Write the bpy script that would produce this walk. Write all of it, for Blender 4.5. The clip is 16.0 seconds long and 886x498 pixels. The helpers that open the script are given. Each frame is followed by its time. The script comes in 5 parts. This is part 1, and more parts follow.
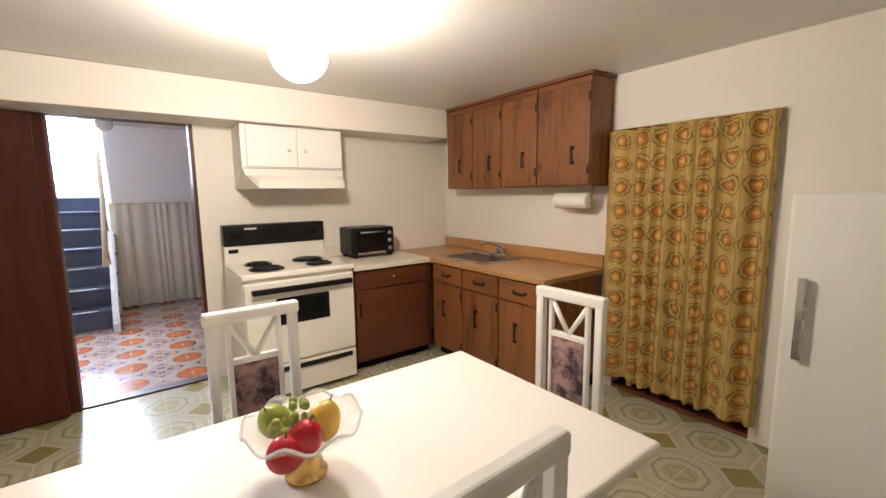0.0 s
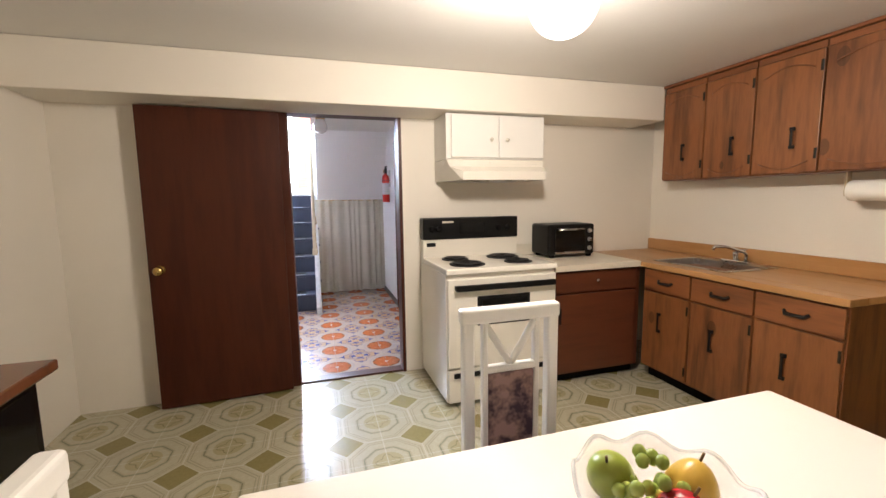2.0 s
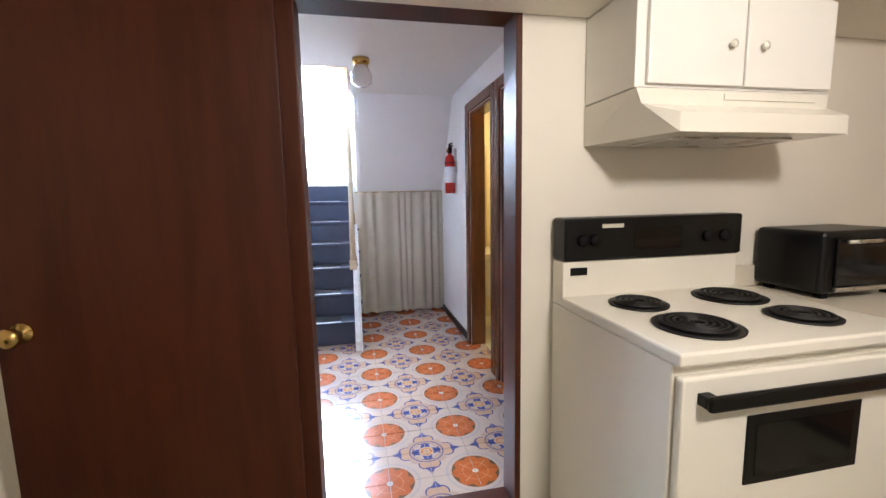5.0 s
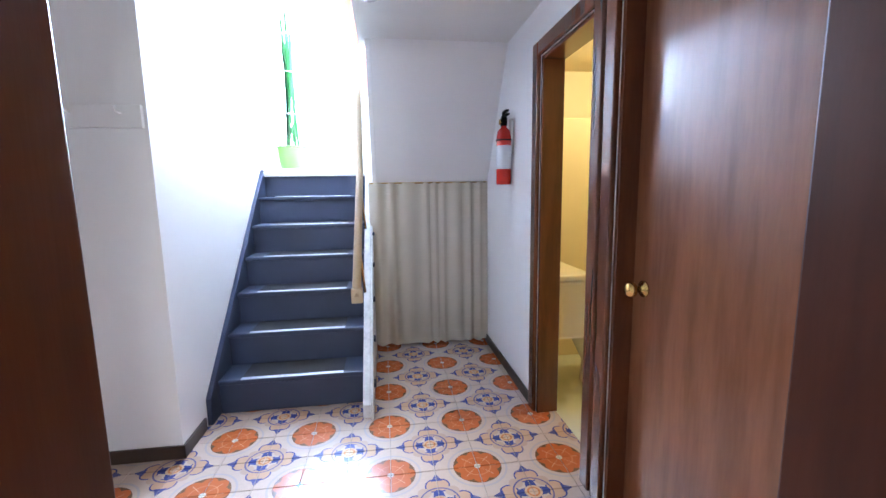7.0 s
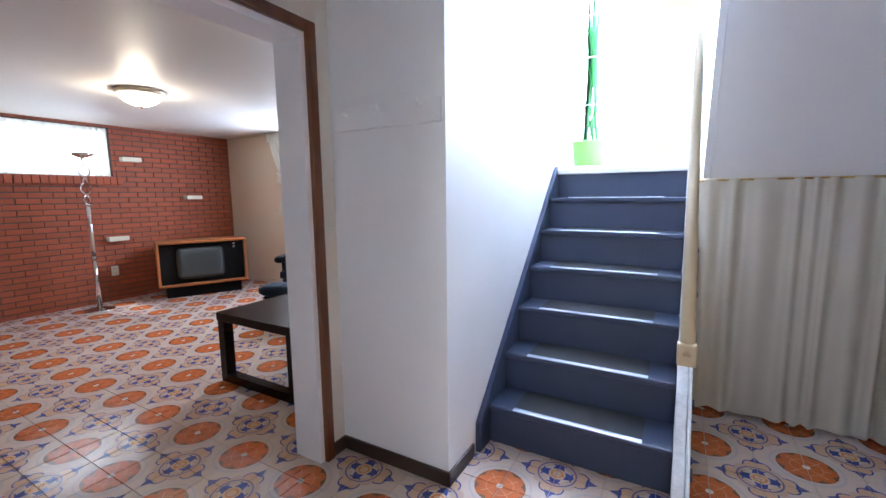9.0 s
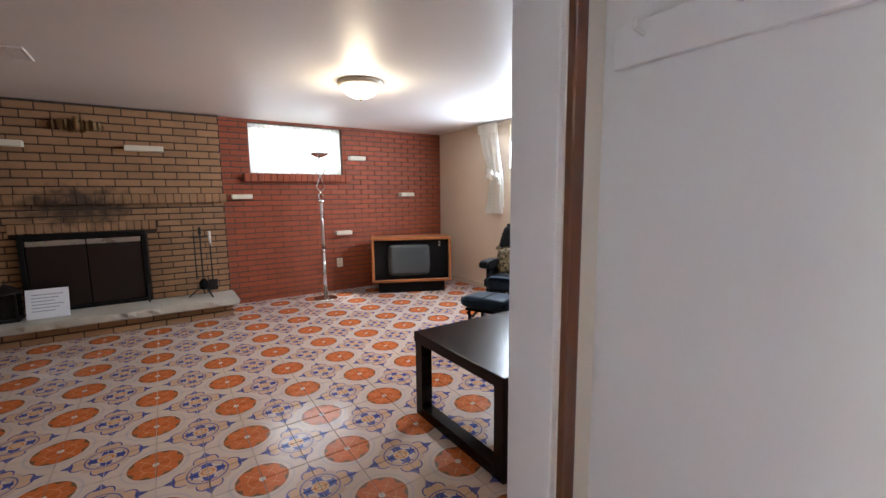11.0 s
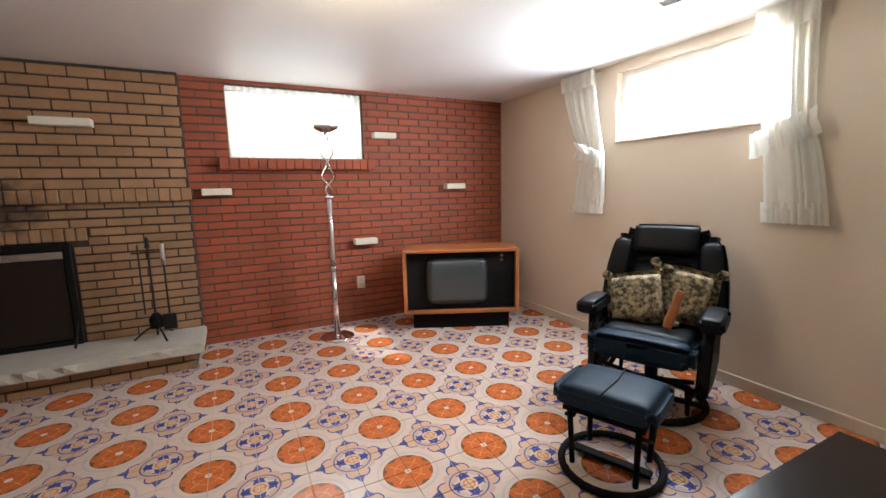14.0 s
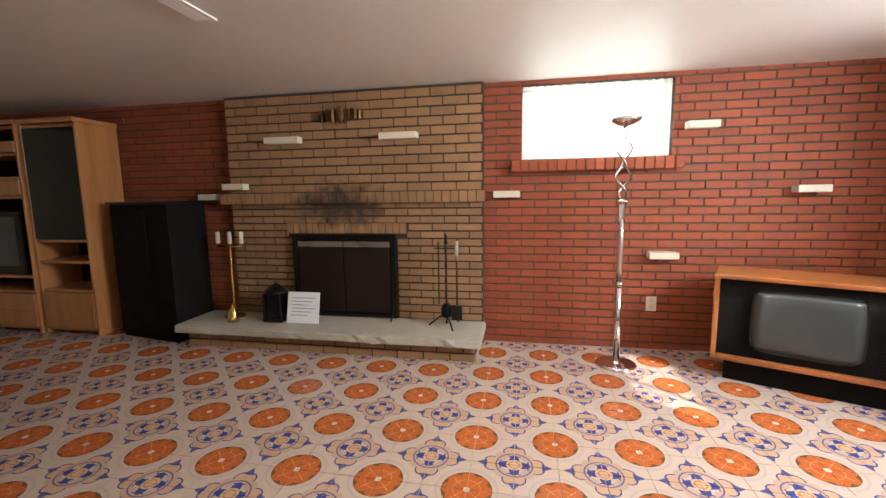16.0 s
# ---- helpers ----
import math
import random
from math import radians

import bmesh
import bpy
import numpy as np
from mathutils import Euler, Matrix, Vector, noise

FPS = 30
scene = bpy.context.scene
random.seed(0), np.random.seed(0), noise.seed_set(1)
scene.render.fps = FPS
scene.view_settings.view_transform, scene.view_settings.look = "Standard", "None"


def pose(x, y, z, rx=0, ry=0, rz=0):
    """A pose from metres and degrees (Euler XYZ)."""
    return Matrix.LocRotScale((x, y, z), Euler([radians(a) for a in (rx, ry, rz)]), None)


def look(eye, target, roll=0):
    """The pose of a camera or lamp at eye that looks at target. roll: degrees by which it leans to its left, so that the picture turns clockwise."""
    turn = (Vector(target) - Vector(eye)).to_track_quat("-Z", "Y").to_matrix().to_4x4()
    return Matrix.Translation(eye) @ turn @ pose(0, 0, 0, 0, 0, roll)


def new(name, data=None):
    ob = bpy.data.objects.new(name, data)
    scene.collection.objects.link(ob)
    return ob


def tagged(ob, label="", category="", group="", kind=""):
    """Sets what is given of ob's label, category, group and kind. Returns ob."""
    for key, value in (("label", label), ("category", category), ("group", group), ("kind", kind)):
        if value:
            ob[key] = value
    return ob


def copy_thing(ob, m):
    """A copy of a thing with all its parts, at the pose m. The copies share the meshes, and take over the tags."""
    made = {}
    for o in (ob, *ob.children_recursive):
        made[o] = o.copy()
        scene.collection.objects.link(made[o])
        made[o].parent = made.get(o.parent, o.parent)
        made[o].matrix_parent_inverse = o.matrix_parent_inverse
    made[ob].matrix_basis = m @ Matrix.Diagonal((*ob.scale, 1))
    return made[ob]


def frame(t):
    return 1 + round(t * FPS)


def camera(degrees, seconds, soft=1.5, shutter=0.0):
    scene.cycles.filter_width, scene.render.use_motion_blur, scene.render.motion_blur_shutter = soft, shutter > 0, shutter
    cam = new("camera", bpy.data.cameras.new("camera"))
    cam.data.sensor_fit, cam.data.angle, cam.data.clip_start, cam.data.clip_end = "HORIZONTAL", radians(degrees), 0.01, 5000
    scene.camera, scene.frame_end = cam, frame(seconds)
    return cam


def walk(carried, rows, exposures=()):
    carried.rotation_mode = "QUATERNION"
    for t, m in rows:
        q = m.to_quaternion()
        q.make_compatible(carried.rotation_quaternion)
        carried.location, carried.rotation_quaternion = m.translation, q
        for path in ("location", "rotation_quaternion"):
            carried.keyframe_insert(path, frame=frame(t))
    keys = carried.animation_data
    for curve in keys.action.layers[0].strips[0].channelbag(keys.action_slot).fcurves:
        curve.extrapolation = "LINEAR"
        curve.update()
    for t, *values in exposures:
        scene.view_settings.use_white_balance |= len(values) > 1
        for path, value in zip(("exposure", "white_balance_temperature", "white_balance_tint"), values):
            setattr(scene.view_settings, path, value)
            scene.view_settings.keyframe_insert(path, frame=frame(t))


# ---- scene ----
cam = camera(93.6, 16.0)
PATH = [
    (0, (0.119, -1.13, 1.444), (1.303, 0.461, 1.182), -0.7),
    (0.5, (0.056, -1.06, 1.444), (0.936, 0.717, 1.182), -0.9),
    (1.5, (-0.095, -0.842, 1.394), (0.531, 1.041, 1.147), -0.7),
    (2.5, (-0.119, -0.421, 1.353), (0.423, 1.491, 1.121), -0.9),
    (3, (-0.144, -0.19, 1.351), (0.367, 1.729, 1.115), -1.0),
    (3.5, (-0.153, 0.065, 1.333), (0.327, 1.992, 1.091), -1.1),
    (4, (-0.136, 0.350, 1.322), (0.327, 2.280, 1.081), -1.1),
    (6.3, (-0.049, 1.822, 1.311), (0.273, 3.777, 1.042), -0.6),
    (6.5, (-0.034, 1.944, 1.295), (0.283, 3.902, 1.037), -0.5),
    (7, (0.014, 2.212, 1.302), (0.285, 4.174, 1.027), -0.9),
    (7.5, (0.006, 2.438, 1.323), (0.035, 4.418, 1.044), -1.3),
    (8, (-0.058, 2.594, 1.314), (-0.353, 4.553, 1.047), -1.1),
    (8.5, (-0.09, 2.699, 1.32), (-0.74, 4.572, 1.061), -0.9),
    (9, (-0.181, 2.79, 1.304), (-1.161, 4.514, 1.047), -0.6),
    (9.5, (-0.265, 2.924, 1.304), (-1.586, 4.406, 1.058), -0.5),
    (10, (-0.431, 3.038, 1.308), (-1.958, 4.306, 1.059), -0.2),
    (12.3, (-1.67, 3.729, 1.272), (-3.352, 4.777, 1.001), -0.9),
    (12.5, (-1.777, 3.797, 1.284), (-3.466, 4.83, 1.006), -1.0),
    (13, (-2.023, 3.966, 1.291), (-3.742, 4.95, 1.014), -0.7),
    (13.5, (-2.247, 4.097, 1.269), (-3.98, 5.054, 0.99), -1.5),
    (13.8, (-2.376, 4.151, 1.25), (-4.12, 5.093, 0.98), -0.8),
    (14, (-2.455, 4.2, 1.277), (-4.224, 5.088, 0.993), -1.3),
    (14.5, (-2.633, 4.253, 1.286), (-4.503, 4.902, 1.003), -1.4),
    (15, (-2.757, 4.263, 1.283), (-4.709, 4.604, 1.011), -1.0),
    (15.5, (-2.823, 4.275, 1.293), (-4.805, 4.251, 1.024), -0.9),
    (16, (-2.831, 4.232, 1.293), (-4.78, 3.858, 1.038), -0.8),
]
walk(cam, [(t, look(eye, target, roll)) for t, eye, target, roll in PATH],
     [(0, 0.1, 6000, 14), (4.2, 0.1, 5800, 12), (6.5, 0.2, 5400, 10), (8.5, -0.05, 5300, 10), (10.2, -0.1, 5500, 10), (12.5, 0.15, 5950, 8), (14.0, 0.03, 5950, 8), (15.2, 0.1, 6050, 8), (16.0, 0.5, 6300, 8)])

# ---- world and light ----
world = bpy.data.worlds.new("sky")
scene.world = world
world.use_nodes = True
SUN = Vector((-1.60, -1.86, -1.88)).normalized()
_sky = world.node_tree.nodes.new("ShaderNodeTexSky")
_sky.sky_type, _sky.sun_disc = "NISHITA", False
_sky.sun_elevation = math.asin(-SUN.z)
_sky.sun_rotation = math.atan2(-SUN.x, -SUN.y)
_bg = world.node_tree.nodes["Background"]
_bg.inputs["Strength"].default_value = 0.15
world.node_tree.links.new(_sky.outputs["Color"], _bg.inputs["Color"])


def lamp(name, kind, energy, colour, m, **more):
    data = bpy.data.lights.new(name, kind)
    data.energy, data.color = energy, colour
    for key, value in more.items():
        if key == "size":
            data.shape, data.size, data.size_y = "RECTANGLE", value[0], value[1]
        if key == "angle":
            data.angle = value
        if key == "radius":
            data.shadow_soft_size = value
    ob = new(name, data)
    ob.matrix_world = m
    return ob


lamp("sun", "SUN", 5.0, (1, 0.95, 0.86), look((0, 0, 6), Vector((0, 0, 6)) + SUN), angle=radians(0.5))
# daylight in the openings
lamp("window_daylight", "AREA", 105, (0.92, 0.96, 1), look((-4.3, 6.97, 1.90), (-4.3, 5.2, 1.2)), size=(1.1, 0.5))
lamp("window_daylight", "AREA", 5, (0.92, 0.96, 1), look((-6.44, 4.8, 1.88), (-5.2, 4.8, 0.6)), size=(1.05, 0.5))
lamp("stair_daylight", "AREA", 820, (0.76, 0.86, 1), look((-0.9, 8.22, 3.05), (-0.6, 4.4, 1.0)), size=(1.0, 1.6))
lamp("globe_glow", "POINT", 80, (1, 0.86, 0.68), pose(0.73, 0.67, 2.03), radius=0.1)
lamp("ceiling_glow", "POINT", 26, (1, 0.78, 0.50), pose(-4.22, 4.72, 2.07), radius=0.1)
# added fill light inside the bathroom, belongs to no fixture
lamp("bath_glow", "POINT", 26, (1, 0.78, 0.42), pose(1.7, 4.5, 2.1), radius=0.1)


# ---- node helpers ----
class Val:
    """A value in a node tree, with arithmetic."""

    def __init__(self, tree, socket):
        self.tree, self.socket = tree, socket

    def op(self, kind, *others):
        node = self.tree.nodes.new("ShaderNodeMath")
        node.operation = kind
        for slot, item in zip(node.inputs, (self, *others)):
            if isinstance(item, Val):
                self.tree.links.new(item.socket, slot)
            else:
                slot.default_value = item
        return Val(self.tree, node.outputs[0])

    def __add__(self, o): return self.op("ADD", o)
    def __sub__(self, o): return self.op("SUBTRACT", o)
    def __mul__(self, o): return self.op("MULTIPLY", o)
    def __truediv__(self, o): return self.op("DIVIDE", o)
    def lt(self, o): return self.op("LESS_THAN", o)
    def gt(self, o): return self.op("GREATER_THAN", o)
    def both(self, o): return self.op("MULTIPLY", o)
    def either(self, o): return self.op("MAXIMUM", o)
    def near(self, v, w): return (self - v).op("ABSOLUTE").lt(w)


def mixed(tree, fac, a, b, mode="MIX"):
    node = tree.nodes.new("ShaderNodeMix")
    node.data_type, node.blend_type = "RGBA", mode
    for slot, item in ((node.inputs[0], fac), (node.inputs[6], a), (node.inputs[7], b)):
        if isinstance(item, Val):
            tree.links.new(item.socket, slot)
        elif isinstance(item, (int, float)):
            slot.default_value = item
        else:
            slot.default_value = (*item, 1)
    return Val(tree, node.outputs[2])


def coords(tree, kind="Object", stretch=(1, 1, 1)):
    if kind == "World":
        out = tree.nodes.new("ShaderNodeNewGeometry").outputs["Position"]
    else:
        out = tree.nodes.new("ShaderNodeTexCoord").outputs[kind]
    m = tree.nodes.new("ShaderNodeMapping")
    m.inputs["Scale"].default_value = stretch
    tree.links.new(out, m.inputs["Vector"])
    return m.outputs["Vector"]


def noise_val(tree, vec, scale, detail=3.0, rough=0.55):
    n = tree.nodes.new("ShaderNodeTexNoise")
    n.inputs["Scale"].default_value, n.inputs["Detail"].default_value, n.inputs["Roughness"].default_value = scale, detail, rough
    tree.links.new(vec, n.inputs["Vector"])
    return Val(tree, n.outputs["Fac"])


def bsdf_of(name):
    m = bpy.data.materials.new(name)
    m.use_nodes = True
    return m, m.node_tree, m.node_tree.nodes["Principled BSDF"]


def bumped(tree, bsdf, height, strength, distance=0.002):
    b = tree.nodes.new("ShaderNodeBump")
    b.inputs["Strength"].default_value, b.inputs["Distance"].default_value = strength, distance
    tree.links.new(height.socket, b.inputs["Height"])
    tree.links.new(b.outputs["Normal"], bsdf.inputs["Normal"])


def surface(name, colour, rough=0.5, metal=0.0, var=0.12, scale=6.0, grain=90.0, bump=0.15, kind="World", stretch=(1, 1, 1), per_piece=0.0, spec=0.5, coat=0.0):
    """A plain surface with blotches, grain and fine relief."""
    m, tree, bsdf = bsdf_of(name)
    vec = coords(tree, kind, stretch)
    big, fine = noise_val(tree, vec, scale), noise_val(tree, vec, grain, 4.0)
    tone = (big - 0.5) * (2 * var) + (fine - 0.5) * var + 1.0
    if per_piece:
        info = tree.nodes.new("ShaderNodeObjectInfo")
        geo = tree.nodes.new("ShaderNodeNewGeometry")
        tone = tone + (Val(tree, info.outputs["Random"]) - 0.5) * per_piece + (Val(tree, geo.outputs["Random Per Island"]) - 0.5) * per_piece
    hsv = tree.nodes.new("ShaderNodeHueSaturation")
    hsv.inputs["Color"].default_value = (*colour, 1)
    tree.links.new(tone.socket, hsv.inputs["Value"])
    tree.links.new(hsv.outputs["Color"], bsdf.inputs["Base Color"])
    rv = (big - 0.5) * (0.35 * rough) + rough
    tree.links.new(rv.op("MAXIMUM", 0.03).socket, bsdf.inputs["Roughness"])
    bsdf.inputs["Metallic"].default_value = metal
    bsdf.inputs["Specular IOR Level"].default_value = spec
    bsdf.inputs["Coat Weight"].default_value = coat
    bsdf.inputs["Coat Roughness"].default_value = 0.12
    if bump:
        bumped(tree, bsdf, big * 0.5 + fine * 0.5, bump)
    return m


def wood(name, light, dark, along="z", rough=0.35, kind="Object", ring=9.0, knots=0.0, coat=0.0):
    """Wood with long grain along one axis."""
    m, tree, bsdf = bsdf_of(name)
    st = {"x": (0.12, 1, 1), "y": (1, 0.12, 1), "z": (1, 1, 0.12)}[along]
    vec = coords(tree, kind, st)
    a = noise_val(tree, vec, ring, 3.0, 0.6)
    w = (a * 14.0).op("SINE") * 0.5 + 0.5
    fine = noise_val(tree, vec, 110.0, 3.0)
    info = tree.nodes.new("ShaderNodeObjectInfo")
    fac = w * 0.45 + fine * 0.4 + (Val(tree, info.outputs["Random"]) - 0.5) * 0.25
    col = mixed(tree, fac, dark, light)
    if knots:
        k = tree.nodes.new("ShaderNodeTexVoronoi")
        k.inputs["Scale"].default_value = knots
        tree.links.new(coords(tree, kind, {"x": (0.6, 1, 1), "y": (1, 0.6, 1), "z": (1, 1, 0.6)}[along]), k.inputs["Vector"])
        kv = Val(tree, k.outputs["Distance"])
        col = mixed(tree, kv.lt(0.10) * 0.5, col, tuple(c * 0.3 for c in dark))
    tree.links.new(col.socket, bsdf.inputs["Base Color"])
    bsdf.inputs["Roughness"].default_value = rough
    bsdf.inputs["Coat Weight"].default_value = coat
    bsdf.inputs["Coat Roughness"].default_value = 0.1
    bumped(tree, bsdf, fine, 0.12)
    return m


S = 0.41  # pitch of the floor's medallions
TILE = S / 2


def folded(tree, x0, y0, s):
    """Distances along x and y from the nearest medallion's middle: 0 there, 1 half a pitch away."""
    geo = tree.nodes.new("ShaderNodeNewGeometry")
    sep = tree.nodes.new("ShaderNodeSeparateXYZ")
    tree.links.new(geo.outputs["Position"], sep.inputs[0])
    out = []
    for k, o in ((0, x0), (1, y0)):
        v = Val(tree, sep.outputs[k]) - (o - s / 2)
        v = (v / s).op("FLOORED_MODULO", 1.0) - 0.5
        out.append(v.op("ABSOLUTE") * 2.0)
    return out


def tile_material():
    m, tree, bsdf = bsdf_of("glazed_patterned_tile")
    p, q = folded(tree, 0.0, 4.0, S)
    r0 = (p * p + q * q).op("SQRT")
    a0 = q.op("ARCTAN2", p)
    i, j = p * -1.0 + 1.0, q * -1.0 + 1.0
    r1 = (i * i + j * j).op("SQRT")
    a1 = j.op("ARCTAN2", i)
    big = noise_val(tree, coords(tree, "World"), 2.2)
    fine = noise_val(tree, coords(tree, "World"), 60.0, 4.0)
    cream, peach, blue, pale, orange, olive = (0.60, 0.47, 0.39), (0.56, 0.36, 0.24), (0.060, 0.075, 0.26), (0.36, 0.36, 0.42), (0.49, 0.125, 0.032), (0.16, 0.085, 0.04)
    col = mixed(tree, fine, (0.53, 0.41, 0.34), cream)
    # pale rings about the discs
    col = mixed(tree, r0.near(0.67, 0.025) * 0.5, col, pale)
    # heart-shaped leaves round the blue stars, along both axes
    lo, hi = i.op("MINIMUM", j), i.op("MAXIMUM", j)
    dist = ((hi - 0.50) * (hi - 0.50) + (lo - 0.10) * (lo - 0.10) * 1.3).op("SQRT")
    col = mixed(tree, dist.lt(0.20), col, blue)
    col = mixed(tree, dist.lt(0.165), col, peach)
    tip = (lo * 0.8 + hi).near(0.76, 0.12).both(lo.lt((hi * -1.0 + 0.88) * 0.55)).both(hi.gt(0.64))
    col = mixed(tree, tip * 0.9, col, blue)
    # diagonal petals between them
    diag = ((i - 0.30) * (i - 0.30) + (j - 0.30) * (j - 0.30)).op("SQRT")
    col = mixed(tree, diag.lt(0.15), col, (0.50, 0.36, 0.28))
    star = r1.lt((a1 * 4.0).op("COSINE") * 0.09 + 0.28)
    col = mixed(tree, star, col, blue)
    col = mixed(tree, r1.near(0.42, 0.018) * 0.8, col, blue)
    col = mixed(tree, r1.lt(0.19), col, (0.62, 0.42, 0.27))
    col = mixed(tree, r1.near(0.12, 0.02), col, (0.55, 0.22, 0.08))
    # orange discs with petals
    col = mixed(tree, r0.lt(0.56), col, olive)
    petal = (a0 * 4.0).op("COSINE").op("ABSOLUTE") * 0.10 + 0.455
    col = mixed(tree, r0.lt(petal), col, orange)
    col = mixed(tree, r0.near(0.30, 0.012) * 0.5, col, (0.72, 0.30, 0.12))
    rib = (a0 * 4.0).op("SINE").op("ABSOLUTE").lt(0.10).both(r0.lt(0.44))
    col = mixed(tree, rib * 0.55, col, (0.75, 0.45, 0.25))
    col = mixed(tree, r0.lt(0.075), col, (0.70, 0.62, 0.52))
    col = mixed(tree, 1.0, col, mixed(tree, big, (0.85, 0.85, 0.85), (1.0, 1.0, 1.0)), "MULTIPLY")
    tree.links.new(col.socket, bsdf.inputs["Base Color"])
    tree.links.new((big * 0.16 + 0.10).socket, bsdf.inputs["Roughness"])
    bumped(tree, bsdf, big * 0.8 + fine * 0.2, 0.10, 0.004)
    return m


def vinyl_material():
    m, tree, bsdf = bsdf_of("patterned_vinyl")
    s = 0.415
    p, q = folded(tree, 0.195, 2.225, s)
    i, j = p * -1.0 + 1.0, q * -1.0 + 1.0
    octa = p.op("MAXIMUM", q).op("MAXIMUM", (p + q) * 0.7071)
    r0 = (p * p + q * q).op("SQRT")
    dia = i + j
    big = noise_val(tree, coords(tree, "World"), 3.0)
    fine = noise_val(tree, coords(tree, "World"), 55.0, 5.0)
    base = mixed(tree, fine, (0.44, 0.40, 0.27), (0.58, 0.54, 0.40))
    col = base
    for v in (0.93, 0.86):
        col = mixed(tree, octa.near(v, 0.014) * 0.6, col, (0.30, 0.29, 0.19))
    col = mixed(tree, octa.near(0.58, 0.055) * 0.75, col, (0.40, 0.38, 0.26))
    col = mixed(tree, octa.near(0.58, 0.018), col, (0.25, 0.25, 0.16))
    col = mixed(tree, r0.lt(0.40) * 0.55, col, (0.36, 0.32, 0.14))
    flower = ((q.op("ARCTAN2", p) * 4.0).op("COSINE") * 0.06 + 0.26)
    col = mixed(tree, (r0 - flower).near(0.0, 0.02) * 0.7, col, (0.24, 0.22, 0.11))
    col = mixed(tree, dia.lt(0.52), col, mixed(tree, fine, (0.22, 0.19, 0.07), (0.34, 0.29, 0.13)))
    col = mixed(tree, dia.near(0.52, 0.025), col, (0.55, 0.52, 0.40))
    line = p.gt(0.985).either(q.gt(0.985)).either(p.lt(0.012)).either(q.lt(0.012))
    col = mixed(tree, line.both(dia.gt(0.5)) * 0.6, col, (0.66, 0.63, 0.52))
    col = mixed(tree, 1.0, col, mixed(tree, big, (0.82, 0.82, 0.82), (1.0, 1.0, 1.0)), "MULTIPLY")
    tree.links.new(col.socket, bsdf.inputs["Base Color"])
    tree.links.new((fine * 0.12 + 0.16).socket, bsdf.inputs["Roughness"])
    bumped(tree, bsdf, line * -1.0 + fine * 0.3, 0.2, 0.0015)
    return m


def buff_material():
    """Buff brick with soot above the firebox."""
    m = surface("buff_brick", (0.285, 0.158, 0.076), 0.8, var=0.26, scale=7, grain=110, bump=0.6, per_piece=0.24)
    tree = m.node_tree
    bsdf = tree.nodes["Principled BSDF"]
    was = Val(tree, bsdf.inputs["Base Color"].links[0].from_socket)
    geo = tree.nodes.new("ShaderNodeNewGeometry")
    sep = tree.nodes.new("ShaderNodeSeparateXYZ")
    tree.links.new(geo.outputs["Position"], sep.inputs[0])
    y, z = (Val(tree, sep.outputs[1]) - 2.62) / 0.55, (Val(tree, sep.outputs[2]) - 1.22) / 0.24
    r = (y * y + z * z).op("SQRT") + (noise_val(tree, geo.outputs["Position"], 9.0) - 0.5) * 1.3
    fac = (r * -1.4 + 1.35).op("MINIMUM", 0.85).op("MAXIMUM", 0.0)
    col = mixed(tree, fac, was, (0.022, 0.015, 0.011))
    tree.links.new(col.socket, bsdf.inputs["Base Color"])
    return m


def cloth(name, a, b, scale=14.0, rough=0.9):
    """Cloth with blotched pattern in two tones and a weave."""
    m, tree, bsdf = bsdf_of(name)
    vec = coords(tree, "Object")
    v = noise_val(tree, vec, scale, 3.0, 0.7)
    weave = noise_val(tree, vec, 500.0, 2.0)
    fac = ((v - 0.5) * 5.0 + 0.5).op("MINIMUM", 1.0).op("MAXIMUM", 0.0)
    col = mixed(tree, fac, a, b)
    tree.links.new(col.socket, bsdf.inputs["Base Color"])
    bsdf.inputs["Roughness"].default_value = rough
    bumped(tree, bsdf, weave, 0.25)
    return m


def floral_cloth():
    """Ochre cloth with rows of large orange medallions."""
    m, tree, bsdf = bsdf_of("ochre_floral_cloth")
    tc = tree.nodes.new("ShaderNodeTexCoord")
    sep = tree.nodes.new("ShaderNodeSeparateXYZ")
    tree.links.new(tc.outputs["Object"], sep.inputs[0])
    y, z = Val(tree, sep.outputs[1]), Val(tree, sep.outputs[2])
    wob = noise_val(tree, tc.outputs["Object"], 18.0, 3.0)
    sy, sz = 0.13, 0.155
    u = ((y / sy).op("FLOORED_MODULO", 1.0) - 0.5) * 2.0
    v = ((z / sz).op("FLOORED_MODULO", 1.0) - 0.5) * 2.0
    r = (u * u + v * v * 1.1).op("SQRT") + (wob - 0.5) * 0.9
    col = mixed(tree, wob, (0.36, 0.22, 0.05), (0.60, 0.43, 0.14))
    col = mixed(tree, r.near(0.78, 0.06) * 0.8, col, (0.16, 0.10, 0.03))
    col = mixed(tree, r.lt(0.52), col, (0.50, 0.20, 0.03))
    col = mixed(tree, r.near(0.5, 0.07) * 0.8, col, (0.15, 0.08, 0.03))
    col = mixed(tree, r.lt(0.2), col, (0.58, 0.40, 0.12))
    col = mixed(tree, u.op("ABSOLUTE").gt(0.93) * 0.5, col, (0.20, 0.15, 0.06))
    tree.links.new(col.socket, bsdf.inputs["Base Color"])
    bsdf.inputs["Roughness"].default_value = 0.85
    bumped(tree, bsdf, noise_val(tree, tc.outputs["Object"], 400.0), 0.3)
    return m


